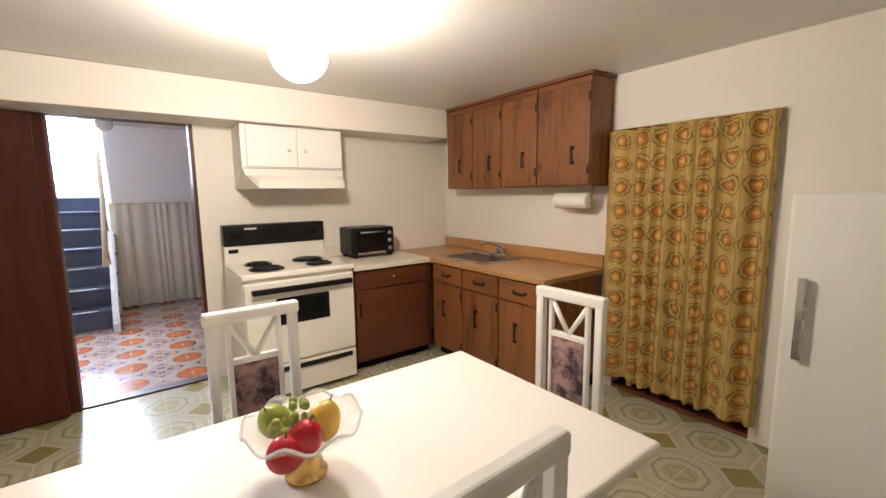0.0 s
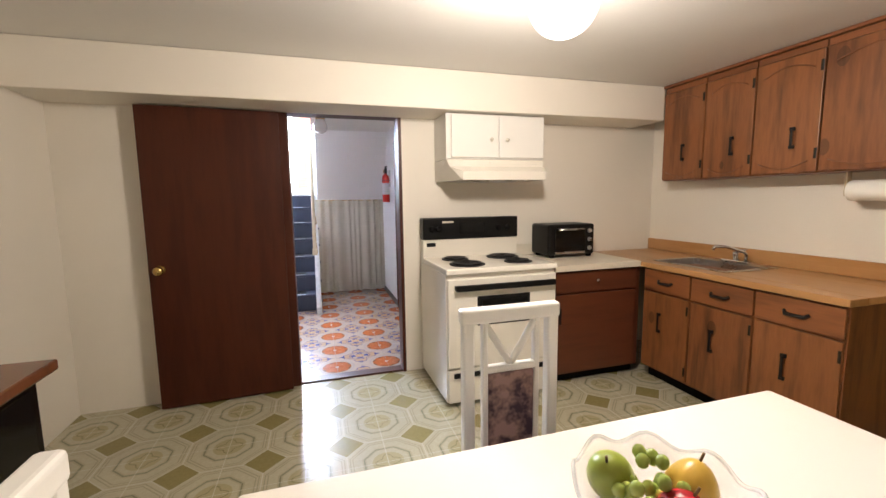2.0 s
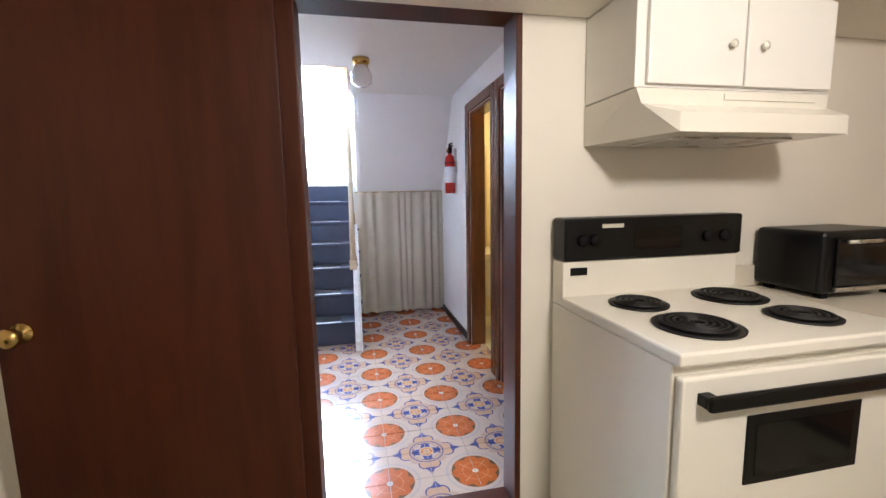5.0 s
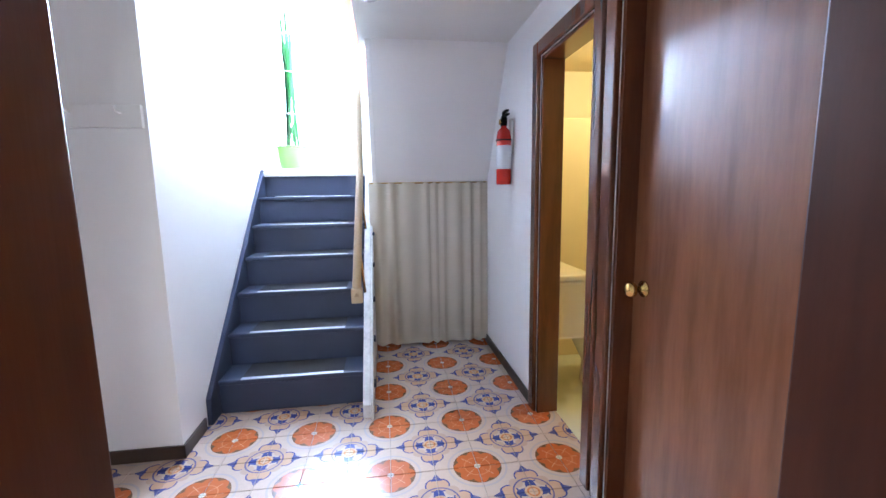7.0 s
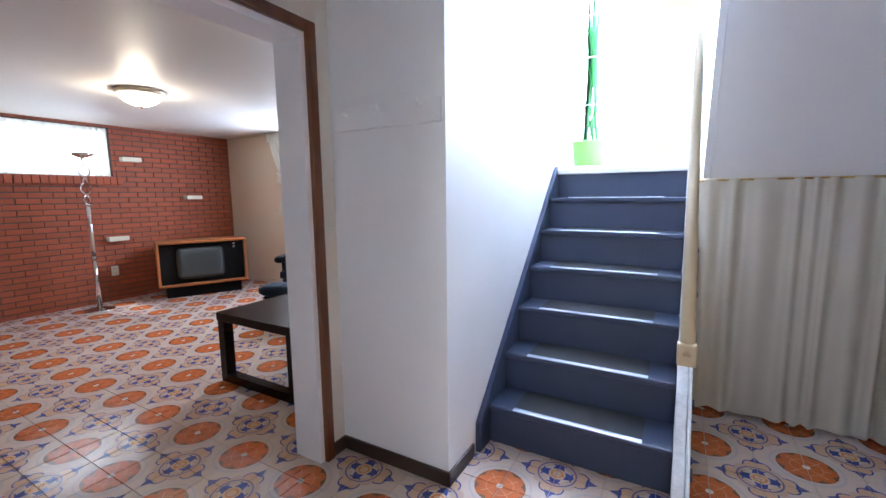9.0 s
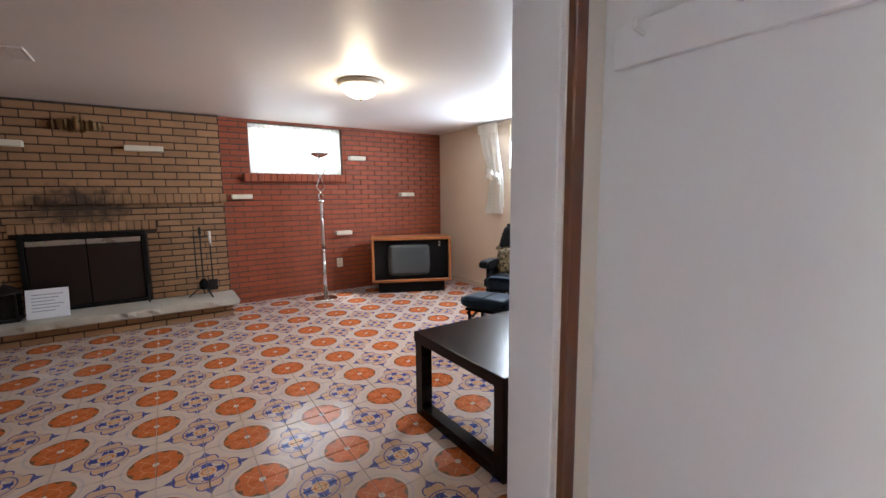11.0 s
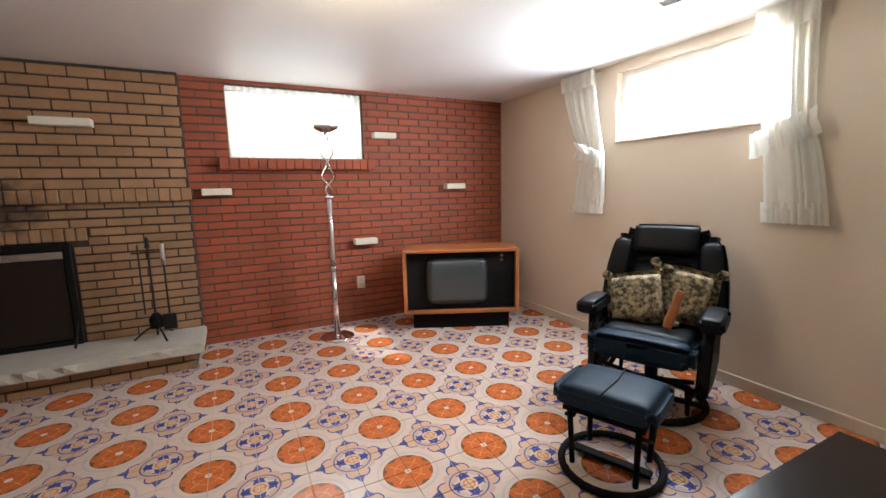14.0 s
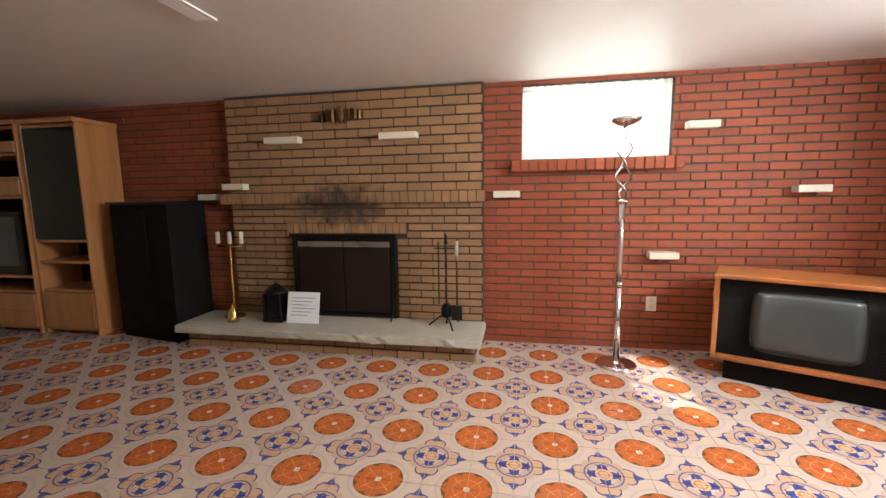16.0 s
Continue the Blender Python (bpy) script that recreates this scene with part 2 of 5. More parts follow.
def sheer(name, colour, through_share):
    m, tree, bsdf = bsdf_of(name)
    bsdf.inputs["Base Color"].default_value = (*colour, 1)
    bsdf.inputs["Roughness"].default_value = 0.9
    tl = tree.nodes.new("ShaderNodeBsdfTranslucent")
    tl.inputs["Color"].default_value = (*colour, 1)
    tr = tree.nodes.new("ShaderNodeBsdfTransparent")
    mx, mx2 = tree.nodes.new("ShaderNodeMixShader"), tree.nodes.new("ShaderNodeMixShader")
    mx.inputs[0].default_value, mx2.inputs[0].default_value = 0.55, through_share
    out = tree.nodes["Material Output"]
    tree.links.new(bsdf.outputs[0], mx.inputs[1])
    tree.links.new(tl.outputs[0], mx.inputs[2])
    tree.links.new(mx.outputs[0], mx2.inputs[1])
    tree.links.new(tr.outputs[0], mx2.inputs[2])
    tree.links.new(mx2.outputs[0], out.inputs["Surface"])
    return m


def thin_glass(name, clear):
    """Thin pressed glass: mostly clear, with a sharp gloss and a little white scatter."""
    m, tree, bsdf = bsdf_of(name)
    bsdf.inputs["Base Color"].default_value = (0.9, 0.9, 0.9, 1)
    bsdf.inputs["Roughness"].default_value = 0.05
    bsdf.inputs["Specular IOR Level"].default_value = 0.9
    tr = tree.nodes.new("ShaderNodeBsdfTransparent")
    mx = tree.nodes.new("ShaderNodeMixShader")
    mx.inputs[0].default_value = clear
    tree.links.new(bsdf.outputs[0], mx.inputs[1])
    tree.links.new(tr.outputs[0], mx.inputs[2])
    tree.links.new(mx.outputs[0], tree.nodes["Material Output"].inputs["Surface"])
    return m


def glow(name, colour, strength):
    m, tree, bsdf = bsdf_of(name)
    bsdf.inputs["Base Color"].default_value = (0.9, 0.9, 0.88, 1)
    bsdf.inputs["Emission Color"].default_value = (*colour, 1)
    bsdf.inputs["Emission Strength"].default_value = strength
    return m


M_TILE, M_VINYL = tile_material(), vinyl_material()
M_WALL = surface("cream_wall_paint", (0.80, 0.75, 0.66), 0.55, var=0.035, scale=2.0, grain=160, bump=0.10)
M_WALL_HALL = surface("white_wall_paint", (0.83, 0.82, 0.82), 0.5, var=0.035, scale=2.0, grain=160, bump=0.10)
M_TAN = surface("tan_wall_paint", (0.62, 0.52, 0.40), 0.5, var=0.05, scale=1.6, grain=150, bump=0.08)
M_CEIL = surface("ceiling_paint", (0.74, 0.72, 0.69), 0.5, var=0.04, scale=3.0, grain=70, bump=0.5)
M_YELLOW = surface("bath_yellow_paint", (0.72, 0.60, 0.32), 0.5, var=0.04, bump=0.08)
M_BATHFLOOR = surface("bath_floor", (0.62, 0.62, 0.44), 0.3, var=0.08)
M_GROUT = surface("grout", (0.42, 0.36, 0.31), 0.85, var=0.15, grain=200)
M_MORTAR = surface("dark_mortar", (0.06, 0.05, 0.045), 0.95, var=0.3, grain=200, bump=0.4)
M_MORTAR2 = surface("brown_mortar", (0.050, 0.034, 0.025), 0.95, var=0.3, grain=200, bump=0.4)
M_RED = surface("red_brick", (0.262, 0.058, 0.021), 0.75, var=0.24, scale=9, grain=120, bump=0.6, per_piece=0.22)
M_BUFF = buff_material()
M_STONE = surface("hearth_stone", (0.42, 0.39, 0.33), 0.7, var=0.2, scale=8, grain=60, bump=0.8)
M_SHELF = surface("pale_stone_block", (0.62, 0.58, 0.48), 0.6, var=0.12, bump=0.3)
# mahogany lightened so that its colour holds the daylight sheen on door_2
M_DOOR_DAYLIT = wood("daylit_mahogany", (0.32, 0.135, 0.060), (0.17, 0.062, 0.028), "z", 0.26, coat=0.4)
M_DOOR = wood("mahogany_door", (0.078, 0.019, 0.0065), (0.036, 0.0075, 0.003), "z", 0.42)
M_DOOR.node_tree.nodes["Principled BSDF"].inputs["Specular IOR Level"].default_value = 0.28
M_TRIM = wood("mahogany_trim", (0.18, 0.058, 0.020), (0.075, 0.022, 0.009), "z", 0.25, coat=0.3)
M_CAB = wood("walnut_cabinet", (0.31, 0.115, 0.036), (0.075, 0.024, 0.009), "z", 0.38, knots=3.2)
M_CABX = wood("walnut_cabinet_flat", (0.29, 0.105, 0.034), (0.075, 0.024, 0.009), "y", 0.38)
M_CAB2 = wood("cherry_cabinet", (0.13, 0.036, 0.013), (0.075, 0.020, 0.008), "x", 0.4)
M_COUNTER = wood("butcher_laminate", (0.52, 0.29, 0.115), (0.40, 0.20, 0.07), "y", 0.3)
M_COUNTER2 = surface("cream_laminate", (0.72, 0.66, 0.54), 0.3, var=0.06, bump=0.03)
M_OAK = wood("honey_oak", (0.50, 0.235, 0.085), (0.33, 0.135, 0.045), "z", 0.35)
M_TVWOOD = wood("orange_oak", (0.40, 0.14, 0.038), (0.23, 0.07, 0.018), "x", 0.3, coat=0.3)
M_DARKWOOD = wood("espresso_wood", (0.012, 0.0065, 0.0045), (0.006, 0.0034, 0.0024), "y", 0.24)
M_DARKWOOD.node_tree.nodes["Principled BSDF"].inputs["Specular IOR Level"].default_value = 0.17
M_ENAMEL = surface("white_enamel", (0.80, 0.76, 0.67), 0.22, var=0.02, bump=0.02)
M_WHITE = surface("white_lacquer", (0.82, 0.80, 0.75), 0.3, var=0.03, bump=0.03)
M_TABLE = surface("white_laminate", (0.85, 0.80, 0.73), 0.32, var=0.006, bump=0.02)
M_BLACK = surface("black_plastic", (0.005, 0.005, 0.005), 0.36, spec=0.25, var=0.2, bump=0.05)
M_MATT = surface("matt_black", (0.005, 0.0045, 0.0045), 0.7, spec=0.12, var=0.2, bump=0.1)
M_IRON = surface("wrought_iron", (0.018, 0.016, 0.015), 0.45, 0.6, var=0.3, bump=0.3)
M_COIL = surface("coil", (0.014, 0.013, 0.013), 0.5, 0.4)
M_STEEL = surface("brushed_steel", (0.55, 0.54, 0.52), 0.28, 1.0, var=0.06, grain=200, bump=0.05)
M_CHROME = surface("chrome", (0.72, 0.72, 0.72), 0.08, 1.0, var=0.02, bump=0.0)
M_BRASS = surface("brass", (0.62, 0.42, 0.14), 0.22, 1.0, var=0.1, bump=0.03)
M_BRONZE = surface("old_bronze", (0.16, 0.09, 0.035), 0.4, 0.8, var=0.3, bump=0.3)
M_SCREEN = surface("tv_screen", (0.05, 0.055, 0.055), 0.08, var=0.05, bump=0.0)
M_DARKGLASS = surface("dark_glass", (0.006, 0.006, 0.006), 0.10, spec=0.3, var=0.05, bump=0.0)
M_LEATHER = surface("black_leather", (0.0045, 0.0055, 0.0075), 0.48, spec=0.16, var=0.25, scale=12, grain=260, bump=0.35)
M_LEATHER2 = surface("slate_leather", (0.009, 0.020, 0.034), 0.5, spec=0.15, var=0.2, scale=12, grain=260, bump=0.3)
M_PILLOW = cloth("mottled_cushion_cloth", (0.035, 0.028, 0.018), (0.34, 0.27, 0.15), 26)
M_UPHOL = cloth("floral_chair_cloth", (0.055, 0.03, 0.05), (0.42, 0.27, 0.24), 13)
M_FLORAL = floral_cloth()
M_LINEN = surface("grey_linen", (0.54, 0.49, 0.40), 0.9, var=0.06, scale=5, grain=300, bump=0.25, kind="Object")
M_LACE = sheer("white_lace", (0.94, 0.93, 0.88), 0.05)
M_STAIR = surface("blue_stair_paint", (0.036, 0.048, 0.092), 0.42, var=0.14, scale=5, bump=0.12)
M_NOSE = surface("aluminium_nosing", (0.50, 0.54, 0.62), 0.42, 0.8, var=0.1)
M_TREAD = surface("rubber_tread", (0.045, 0.045, 0.05), 0.6, var=0.15, grain=240, bump=0.3)
M_WORN = surface("worn_white_paint", (0.66, 0.66, 0.66), 0.5, var=0.35, scale=22, grain=120, bump=0.4)
M_RAILWOOD = surface("pale_handrail", (0.52, 0.42, 0.27), 0.4, var=0.08)
M_BASE = surface("dark_baseboard", (0.045, 0.028, 0.02), 0.4, var=0.15)
M_BASE2 = surface("tan_baseboard", (0.55, 0.47, 0.36), 0.45, var=0.06)
M_PAPER = surface("paper", (0.80, 0.82, 0.86), 0.8, var=0.03)
M_TOWEL = surface("paper_towel", (0.84, 0.81, 0.74), 0.9, var=0.04, grain=250, bump=0.4)
M_LIME = surface("lime_plastic", (0.05, 0.20, 0.003), 0.5, var=0.05)
M_LEAF = surface("plant_leaf", (0.03, 0.12, 0.025), 0.5, var=0.25, kind="Object")
M_RED_PAINT = surface("red_paint", (0.50, 0.02, 0.012), 0.25, var=0.06, bump=0.02)
M_APPLE = surface("red_apple", (0.42, 0.012, 0.02), 0.2, var=0.25, kind="Object", scale=20)
M_PEAR = surface("green_fruit", (0.30, 0.36, 0.05), 0.3, var=0.2, kind="Object", scale=20)
M_LEMON = surface("yellow_fruit", (0.66, 0.42, 0.06), 0.3, var=0.15, kind="Object", scale=20)
M_GRAPE = surface("green_grape", (0.34, 0.42, 0.08), 0.2, var=0.15, kind="Object", scale=20)
M_CRYSTAL = thin_glass("clear_crystal", 0.72)
M_CRYSTAL_RIM = thin_glass("cut_crystal_rim", 0.55)
M_GLOBE = glow("opal_globe", (1, 0.86, 0.66), 5.0)
M_DOME = glow("frosted_dome", (1, 0.86, 0.64), 6.0)
M_OPAL = surface("opal_glass", (0.8, 0.8, 0.82), 0.1, var=0.02)
M_CERAMIC = surface("toilet_ceramic", (0.80, 0.74, 0.58), 0.12, var=0.02, bump=0)
M_BRICK_OUT = surface("orange_panel", (0.36, 0.085, 0.028), 0.6, var=0.2)
M_OUTSIDE = glow("bright_outdoors", (0.95, 0.98, 1), 9.0)


# ---- mesh helpers ----
def join(*bms):
    """All meshes in the first."""
    for b in bms[1:]:
        me = bpy.data.meshes.new("tmp")
        b.to_mesh(me)
        b.free()
        bms[0].from_mesh(me)
        bpy.data.meshes.remove(me)
    return bms[0]


def box(x0, x1, y0, y1, z0, z1, bev=0.0, seg=2):
    bm = bmesh.new()
    bmesh.ops.create_cube(bm, size=1)
    bmesh.ops.scale(bm, vec=(x1 - x0, y1 - y0, z1 - z0), verts=bm.verts)
    bmesh.ops.translate(bm, vec=((x0 + x1) / 2, (y0 + y1) / 2, (z0 + z1) / 2), verts=bm.verts)
    if bev:
        bmesh.ops.bevel(bm, geom=bm.edges[:], offset=bev, segments=seg, profile=0.5, affect="EDGES")
    return bm


def lathe(profile, n=32, cap=True):
    """A turned body about z from (radius, height) pairs."""
    bm = bmesh.new()
    rings = [[bm.verts.new((r * math.cos(2 * math.pi * k / n), r * math.sin(2 * math.pi * k / n), z)) for k in range(n)] for r, z in profile]
    for a, b in zip(rings, rings[1:]):
        for k in range(n):
            bm.faces.new((a[k], a[(k + 1) % n], b[(k + 1) % n], b[k]))
    if cap:
        bm.faces.new(rings[0][::-1])
        bm.faces.new(rings[-1])
    for f in bm.faces:
        f.smooth = True
    return bm


def tube(points, r, n=10, closed=False, taper=None):
    """A round bar along points."""
    bm = bmesh.new()
    pts = [Vector(p) for p in points]
    rings = []
    for k, p in enumerate(pts):
        a = pts[k - 1] if k or closed else p
        b = pts[(k + 1) % len(pts)] if k + 1 < len(pts) or closed else p
        q = (b - a).normalized().to_track_quat("Z", "Y")
        rr = r * (taper[k] if taper else 1)
        rings.append([bm.verts.new(p + q @ Vector((rr * math.cos(2 * math.pi * i / n), rr * math.sin(2 * math.pi * i / n), 0))) for i in range(n)])
    pairs = list(zip(rings, rings[1:])) + ([(rings[-1], rings[0])] if closed else [])
    for a, b in pairs:
        for i in range(n):
            bm.faces.new((a[i], a[(i + 1) % n], b[(i + 1) % n], b[i]))
    if not closed:
        bm.faces.new(rings[0][::-1])
        bm.faces.new(rings[-1])
    for f in bm.faces:
        f.smooth = True
    return bm


def ring(r, bar, z=0.0, n=28):
    return tube([(r * math.cos(2 * math.pi * k / n), r * math.sin(2 * math.pi * k / n), z) for k in range(n)], bar, 8, True)


def moved(bm, m):
    bmesh.ops.transform(bm, matrix=m, verts=bm.verts)
    return bm


def cushion(w, d, h, puff=0.35, n=9, crown=1.0):
    """A stuffed pad, rounded at the rim."""
    bm = bmesh.new()
    bmesh.ops.create_cube(bm, size=2)
    bmesh.ops.subdivide_edges(bm, edges=bm.edges[:], cuts=n, use_grid_fill=True)
    for v in bm.verts:
        x, y, z = v.co
        e = max(abs(x), abs(y))
        k = (1 - puff * max(0, (x * x + y * y) / 2) ** 1.5 * abs(z))
        v.co = (x * w / 2 * (1 - 0.05 * y * y * y * y), y * d / 2 * (1 - 0.05 * x * x * x * x), z * h / 2 * (k if crown else 1))
        if e > 0.95:
            v.co.z *= 0.8
    bmesh.ops.bevel(bm, geom=[e for e in bm.edges if e.calc_face_angle(0) > 0.9], offset=min(w, d, h) * 0.25, segments=3, affect="EDGES")
    for f in bm.faces:
        f.smooth = True
    return bm


def pleated(width, height, folds, depth, seed=0, flare=0.2, rows=14, cols=None, waist=None, thick=0.004):
    """Hanging cloth along x, its top at z 0, with uneven folds and a thin body."""
    rnd = random.Random(seed)
    bm = bmesh.new()
    cols = cols or folds * 8
    ph = [rnd.uniform(-0.8, 0.8) for _ in range(folds + 2)]
    am = [rnd.uniform(0.3, 1.35) for _ in range(folds + 2)]
    for side in (0, 1):
        grid = []
        for r in range(rows + 1):
            v = r / rows
            line = []
            for c in range(cols + 1):
                u = c / cols
                k = min(max(u + (0.35 * math.sin(u * 7.3 + seed) + 0.22 * math.sin(u * 17.1 + 2 * seed)) / folds, 0.0), 1.0) * folds
                a = am[int(k)] * (1 - k % 1) + am[int(k) + 1] * (k % 1)
                b = ph[int(k)] * (1 - k % 1) + ph[int(k) + 1] * (k % 1)
                w = waist(v) if waist else 1.0
                y = depth * a * math.sin(2 * math.pi * k + b * (0.3 + v)) * (1 - flare + flare * v * 2)
                z = -height * v + (0.008 * math.sin(5 * k + b) * v)
                line.append(bm.verts.new(((u - 0.5) * width * w, y + side * thick, z)))
            grid.append(line)
        for a, b in zip(grid, grid[1:]):
            for c in range(cols):
                q = (a[c], a[c + 1], b[c + 1], b[c])
                bm.faces.new(q if side else q[::-1])
    for f in bm.faces:
        f.smooth = True
    return bm


def linked(name, bm, material):
    me = bpy.data.meshes.new(name)
    bmesh.ops.recalc_face_normals(bm, faces=bm.faces)
    bm.to_mesh(me)
    bm.free()
    me.materials.append(material)
    return new(name, me)


def part(name, bm, material, parent, label=""):
    ob = linked(name, bm, material)
    ob.parent = parent
    if label:
        tagged(ob, label)
    return ob


def thing(name, m, label, category, group=""):
    ob = new(name)
    ob.empty_display_size = 0.1
    ob.matrix_world = m
    return tagged(ob, label, category, group)


def single(name, bm, material, m, label, category, group=""):
    ob = linked(name, bm, material)
    ob.matrix_world = m
    return tagged(ob, label, category, group)


def structure(name, bm, material, label):
    return tagged(linked(name, bm, material), label, name.split("_")[0], kind="structure")

# ---- the large structure ----
HC, KC, LC = 2.27, 2.24, 2.21   # ceilings of hall, kitchen and living room
BX, RY, NX = -6.42, 6.95, -1.76  # brick wall, window wall, near wall of the living room


def wall_with(axis, a, b, lo, hi, z1, holes):
    """A wall from lo to hi along x or y, between a and b across, with openings (from, to, bottom, top)."""
    out = []

    def put(u0, u1, z0, zt):
        if u1 - u0 > 1e-4 and zt - z0 > 1e-4:
            out.append(box(u0, u1, a, b, z0, zt) if axis == "x" else box(a, b, u0, u1, z0, zt))

    at = lo
    for u0, u1, z0, zt in sorted(holes):
        put(at, u0, 0, z1)
        put(u0, u1, 0, z0)
        put(u0, u1, zt, z1)
        at = u1
    put(at, hi, 0, z1)
    return join(*out)


structure("ground", box(-60, 60, -60, 60, -0.40, -0.30), M_GROUT, "bare ground around the house")
structure("floor_kitchen", box(-1.645, 2.88, -2.7, 2.57, -0.2, 0.0), M_VINYL, "beige patterned vinyl kitchen floor with octagons")
structure("floor_bath", box(0.98, 2.6, 3.2, 5.4, -0.2, 0.0), M_BATHFLOOR, "pale green bathroom floor")
structure("floor_closet", box(2.88, 3.6, -0.6, 0.8, -0.2, 0.0), M_VINYL, "vinyl floor behind the curtain")
structure("ceiling_kitchen", box(-1.645, 2.88, -2.7, 2.51, KC, KC + 0.1), M_CEIL, "cream painted kitchen ceiling")
structure("ceiling_hall", join(box(-1.70, 0.98, 2.63, 4.27, HC, HC + 0.1), box(-0.12, 0.98, 4.27, 5.2, HC, HC + 0.1)), M_CEIL, "white hall ceiling")
structure("ceiling_living", box(BX - 0.1, NX + 0.0, -1.7, RY, LC, LC + 0.1), M_CEIL, "white textured living room ceiling")
structure("ceiling_bath", box(0.98, 2.6, 3.2, 5.4, 2.2, 2.3), M_YELLOW, "yellow bathroom ceiling")
structure("wall_kitchen_back", wall_with("x", 2.51, 2.63, -1.645, 2.98, HC, [(-0.32, 0.52, 0, 2.0)]), M_WALL, "white painted wall with a doorway")
structure("wall_kitchen_right", wall_with("y", 2.88, 3.0, -2.7, 2.51, KC, [(-0.37, 0.50, 0, 1.84)]), M_WALL, "cream painted kitchen wall")
structure("wall_closet", join(box(3.5, 3.6, -0.6, 0.8, 0, 2.2), box(3.0, 3.5, -0.6, -0.5, 0, 2.2), box(3.0, 3.5, 0.7, 0.8, 0, 2.2), box(3.0, 3.5, -0.5, 0.7, 2.1, 2.2)), M_WALL, "closet walls behind the curtain")
structure("wall_kitchen_front", box(-1.76, 3.0, -2.82, -2.7, 0, KC), M_WALL, "cream wall behind")
structure("soffit", box(-1.642, 2.62, 2.14, 2.508, 1.975, KC - 0.002, 0.006), M_WALL, "white boxed beam over the doorway")
structure("wall_left", wall_with("y", NX, -1.64, -2.7, RY, HC, [(2.84, 4.155, 0, 2.01)]), M_WALL, "white wall with a wide opening to the living room")
structure("wall_hall_right", wall_with("y", 0.86, 0.98, 2.63, 5.8, HC, [(2.84, 3.66, 0, 2.0), (3.83, 4.43, 0, 2.0)]), M_WALL_HALL, "white hall wall with two doors")
structure("wall_stair_left", join(box(NX + 0.12, -1.022, 4.30, 6.2, 0, 4.4), box(NX, NX + 0.12, 6.2, 8.42, HC, 4.4)), M_WALL_HALL, "white stairwell wall")
_sr = bmesh.new()
_prof = [(4.27, HC + 0.1), (5.05, HC + 0.1), (5.05, 2.28), (5.63, 1.37), (8.42, 1.37), (8.42, 4.4), (4.27, 4.4)]
_a, _b = [_sr.verts.new((-0.075, y, z)) for y, z in _prof], [_sr.verts.new((-0.042, y, z)) for y, z in _prof]
for k in range(7):
    _sr.faces.new((_a[k], _b[k], _b[(k + 1) % 7], _a[(k + 1) % 7]))
_sr.faces.new(_a), _sr.faces.new(_b[::-1])
bmesh.ops.triangulate(_sr, faces=[f for f in _sr.faces if len(f.verts) > 4])
structure("wall_stair_right", _sr, M_WALL_HALL, "white wall beside the upper stairs")
structure("wall_stair_front", box(-1.70, 1.0, 4.15, 4.27, HC + 0.1, 4.4), M_WALL_HALL, "wall over the stair opening")
structure("wall_stair_back", wall_with("x", 8.3, 8.42, -1.76, 0.0, 4.4, [(-1.36, -0.44, 1.69, 3.9)]), M_WALL_HALL, "white wall with a tall bright window on the landing")
structure("ceiling_stair", box(-1.8, 0.9, 4.15, 8.5, 4.4, 4.5), M_WALL_HALL, "stairwell ceiling")
_sl = bmesh.new()
_v = [_sl.verts.new(p) for p in ((-0.04, 5.04, 2.27), (0.86, 5.04, 2.27), (0.86, 5.62, 1.36), (-0.04, 5.62, 1.36), (-0.04, 5.74, 1.36), (0.86, 5.74, 1.36), (0.86, 5.16, 2.27), (-0.04, 5.16, 2.27))]
for q in ((0, 1, 2, 3), (3, 2, 5, 4), (4, 5, 6, 7), (7, 6, 1, 0), (0, 3, 4, 7), (1, 6, 5, 2)):
    _sl.faces.new([_v[k] for k in q])
structure("wall_slope", _sl, M_WALL_HALL, "white sloping underside of the upper stairs")
structure("wall_understairs", box(-0.2, 0.98, 6.3, 6.4, 0, 2.2), M_WALL_HALL, "wall under the stairs")
structure("wall_bath", join(box(2.6, 2.7, 3.1, 5.5, 0, 2.3), box(0.98, 2.6, 5.4, 5.5, 0, 2.3), box(0.98, 2.6, 3.1, 3.2, 0, 2.3)), M_YELLOW, "yellow bathroom walls")
structure("wall_window", wall_with("x", RY, RY + 0.12, BX - 0.12, NX, LC + 0.1, [(-4.85, -3.72, 1.62, 2.14)]), M_TAN, "tan painted wall with a high window")
structure("wall_living_end", box(BX - 0.12, NX, -1.82, -1.7, 0, LC), M_TAN, "tan end wall")
structure("wall_living_near", join(box(NX - 0.012, NX, -1.7, 2.78, 0, LC), box(NX - 0.012, NX, 4.20, RY, 0, LC)), M_TAN, "tan painted near wall")
structure("wall_brick", wall_with("y", BX - 0.25, BX - 0.012, -1.7, RY, LC + 0.1, [(4.22, 5.37, 1.58, 2.17)]), M_MORTAR, "red brick wall with dark raked joints")
structure("backdrop", join(box(-1.9, 0.3, 8.8, 8.82, 1.2, 4.8)), M_OUTSIDE, "bright daylight behind the landing window")
structure("backdrop", box(-8.0, -2.6, RY + 1.2, RY + 1.22, 1.0, 2.62), M_OUTSIDE, "bright daylight behind the window")
# unseen lid here and side wall below, added against sun leaking into the hall
structure("ceiling_understairs", box(-0.04, 1.1, 5.16, 6.4, 2.37, 2.47), M_WALL_HALL, "unseen lid that blocks stray sun under the stairs")
structure("wall_understairs_side", box(0.98, 1.08, 5.5, 6.4, 0, 2.4), M_WALL_HALL, "unseen side wall that blocks stray sun under the stairs")
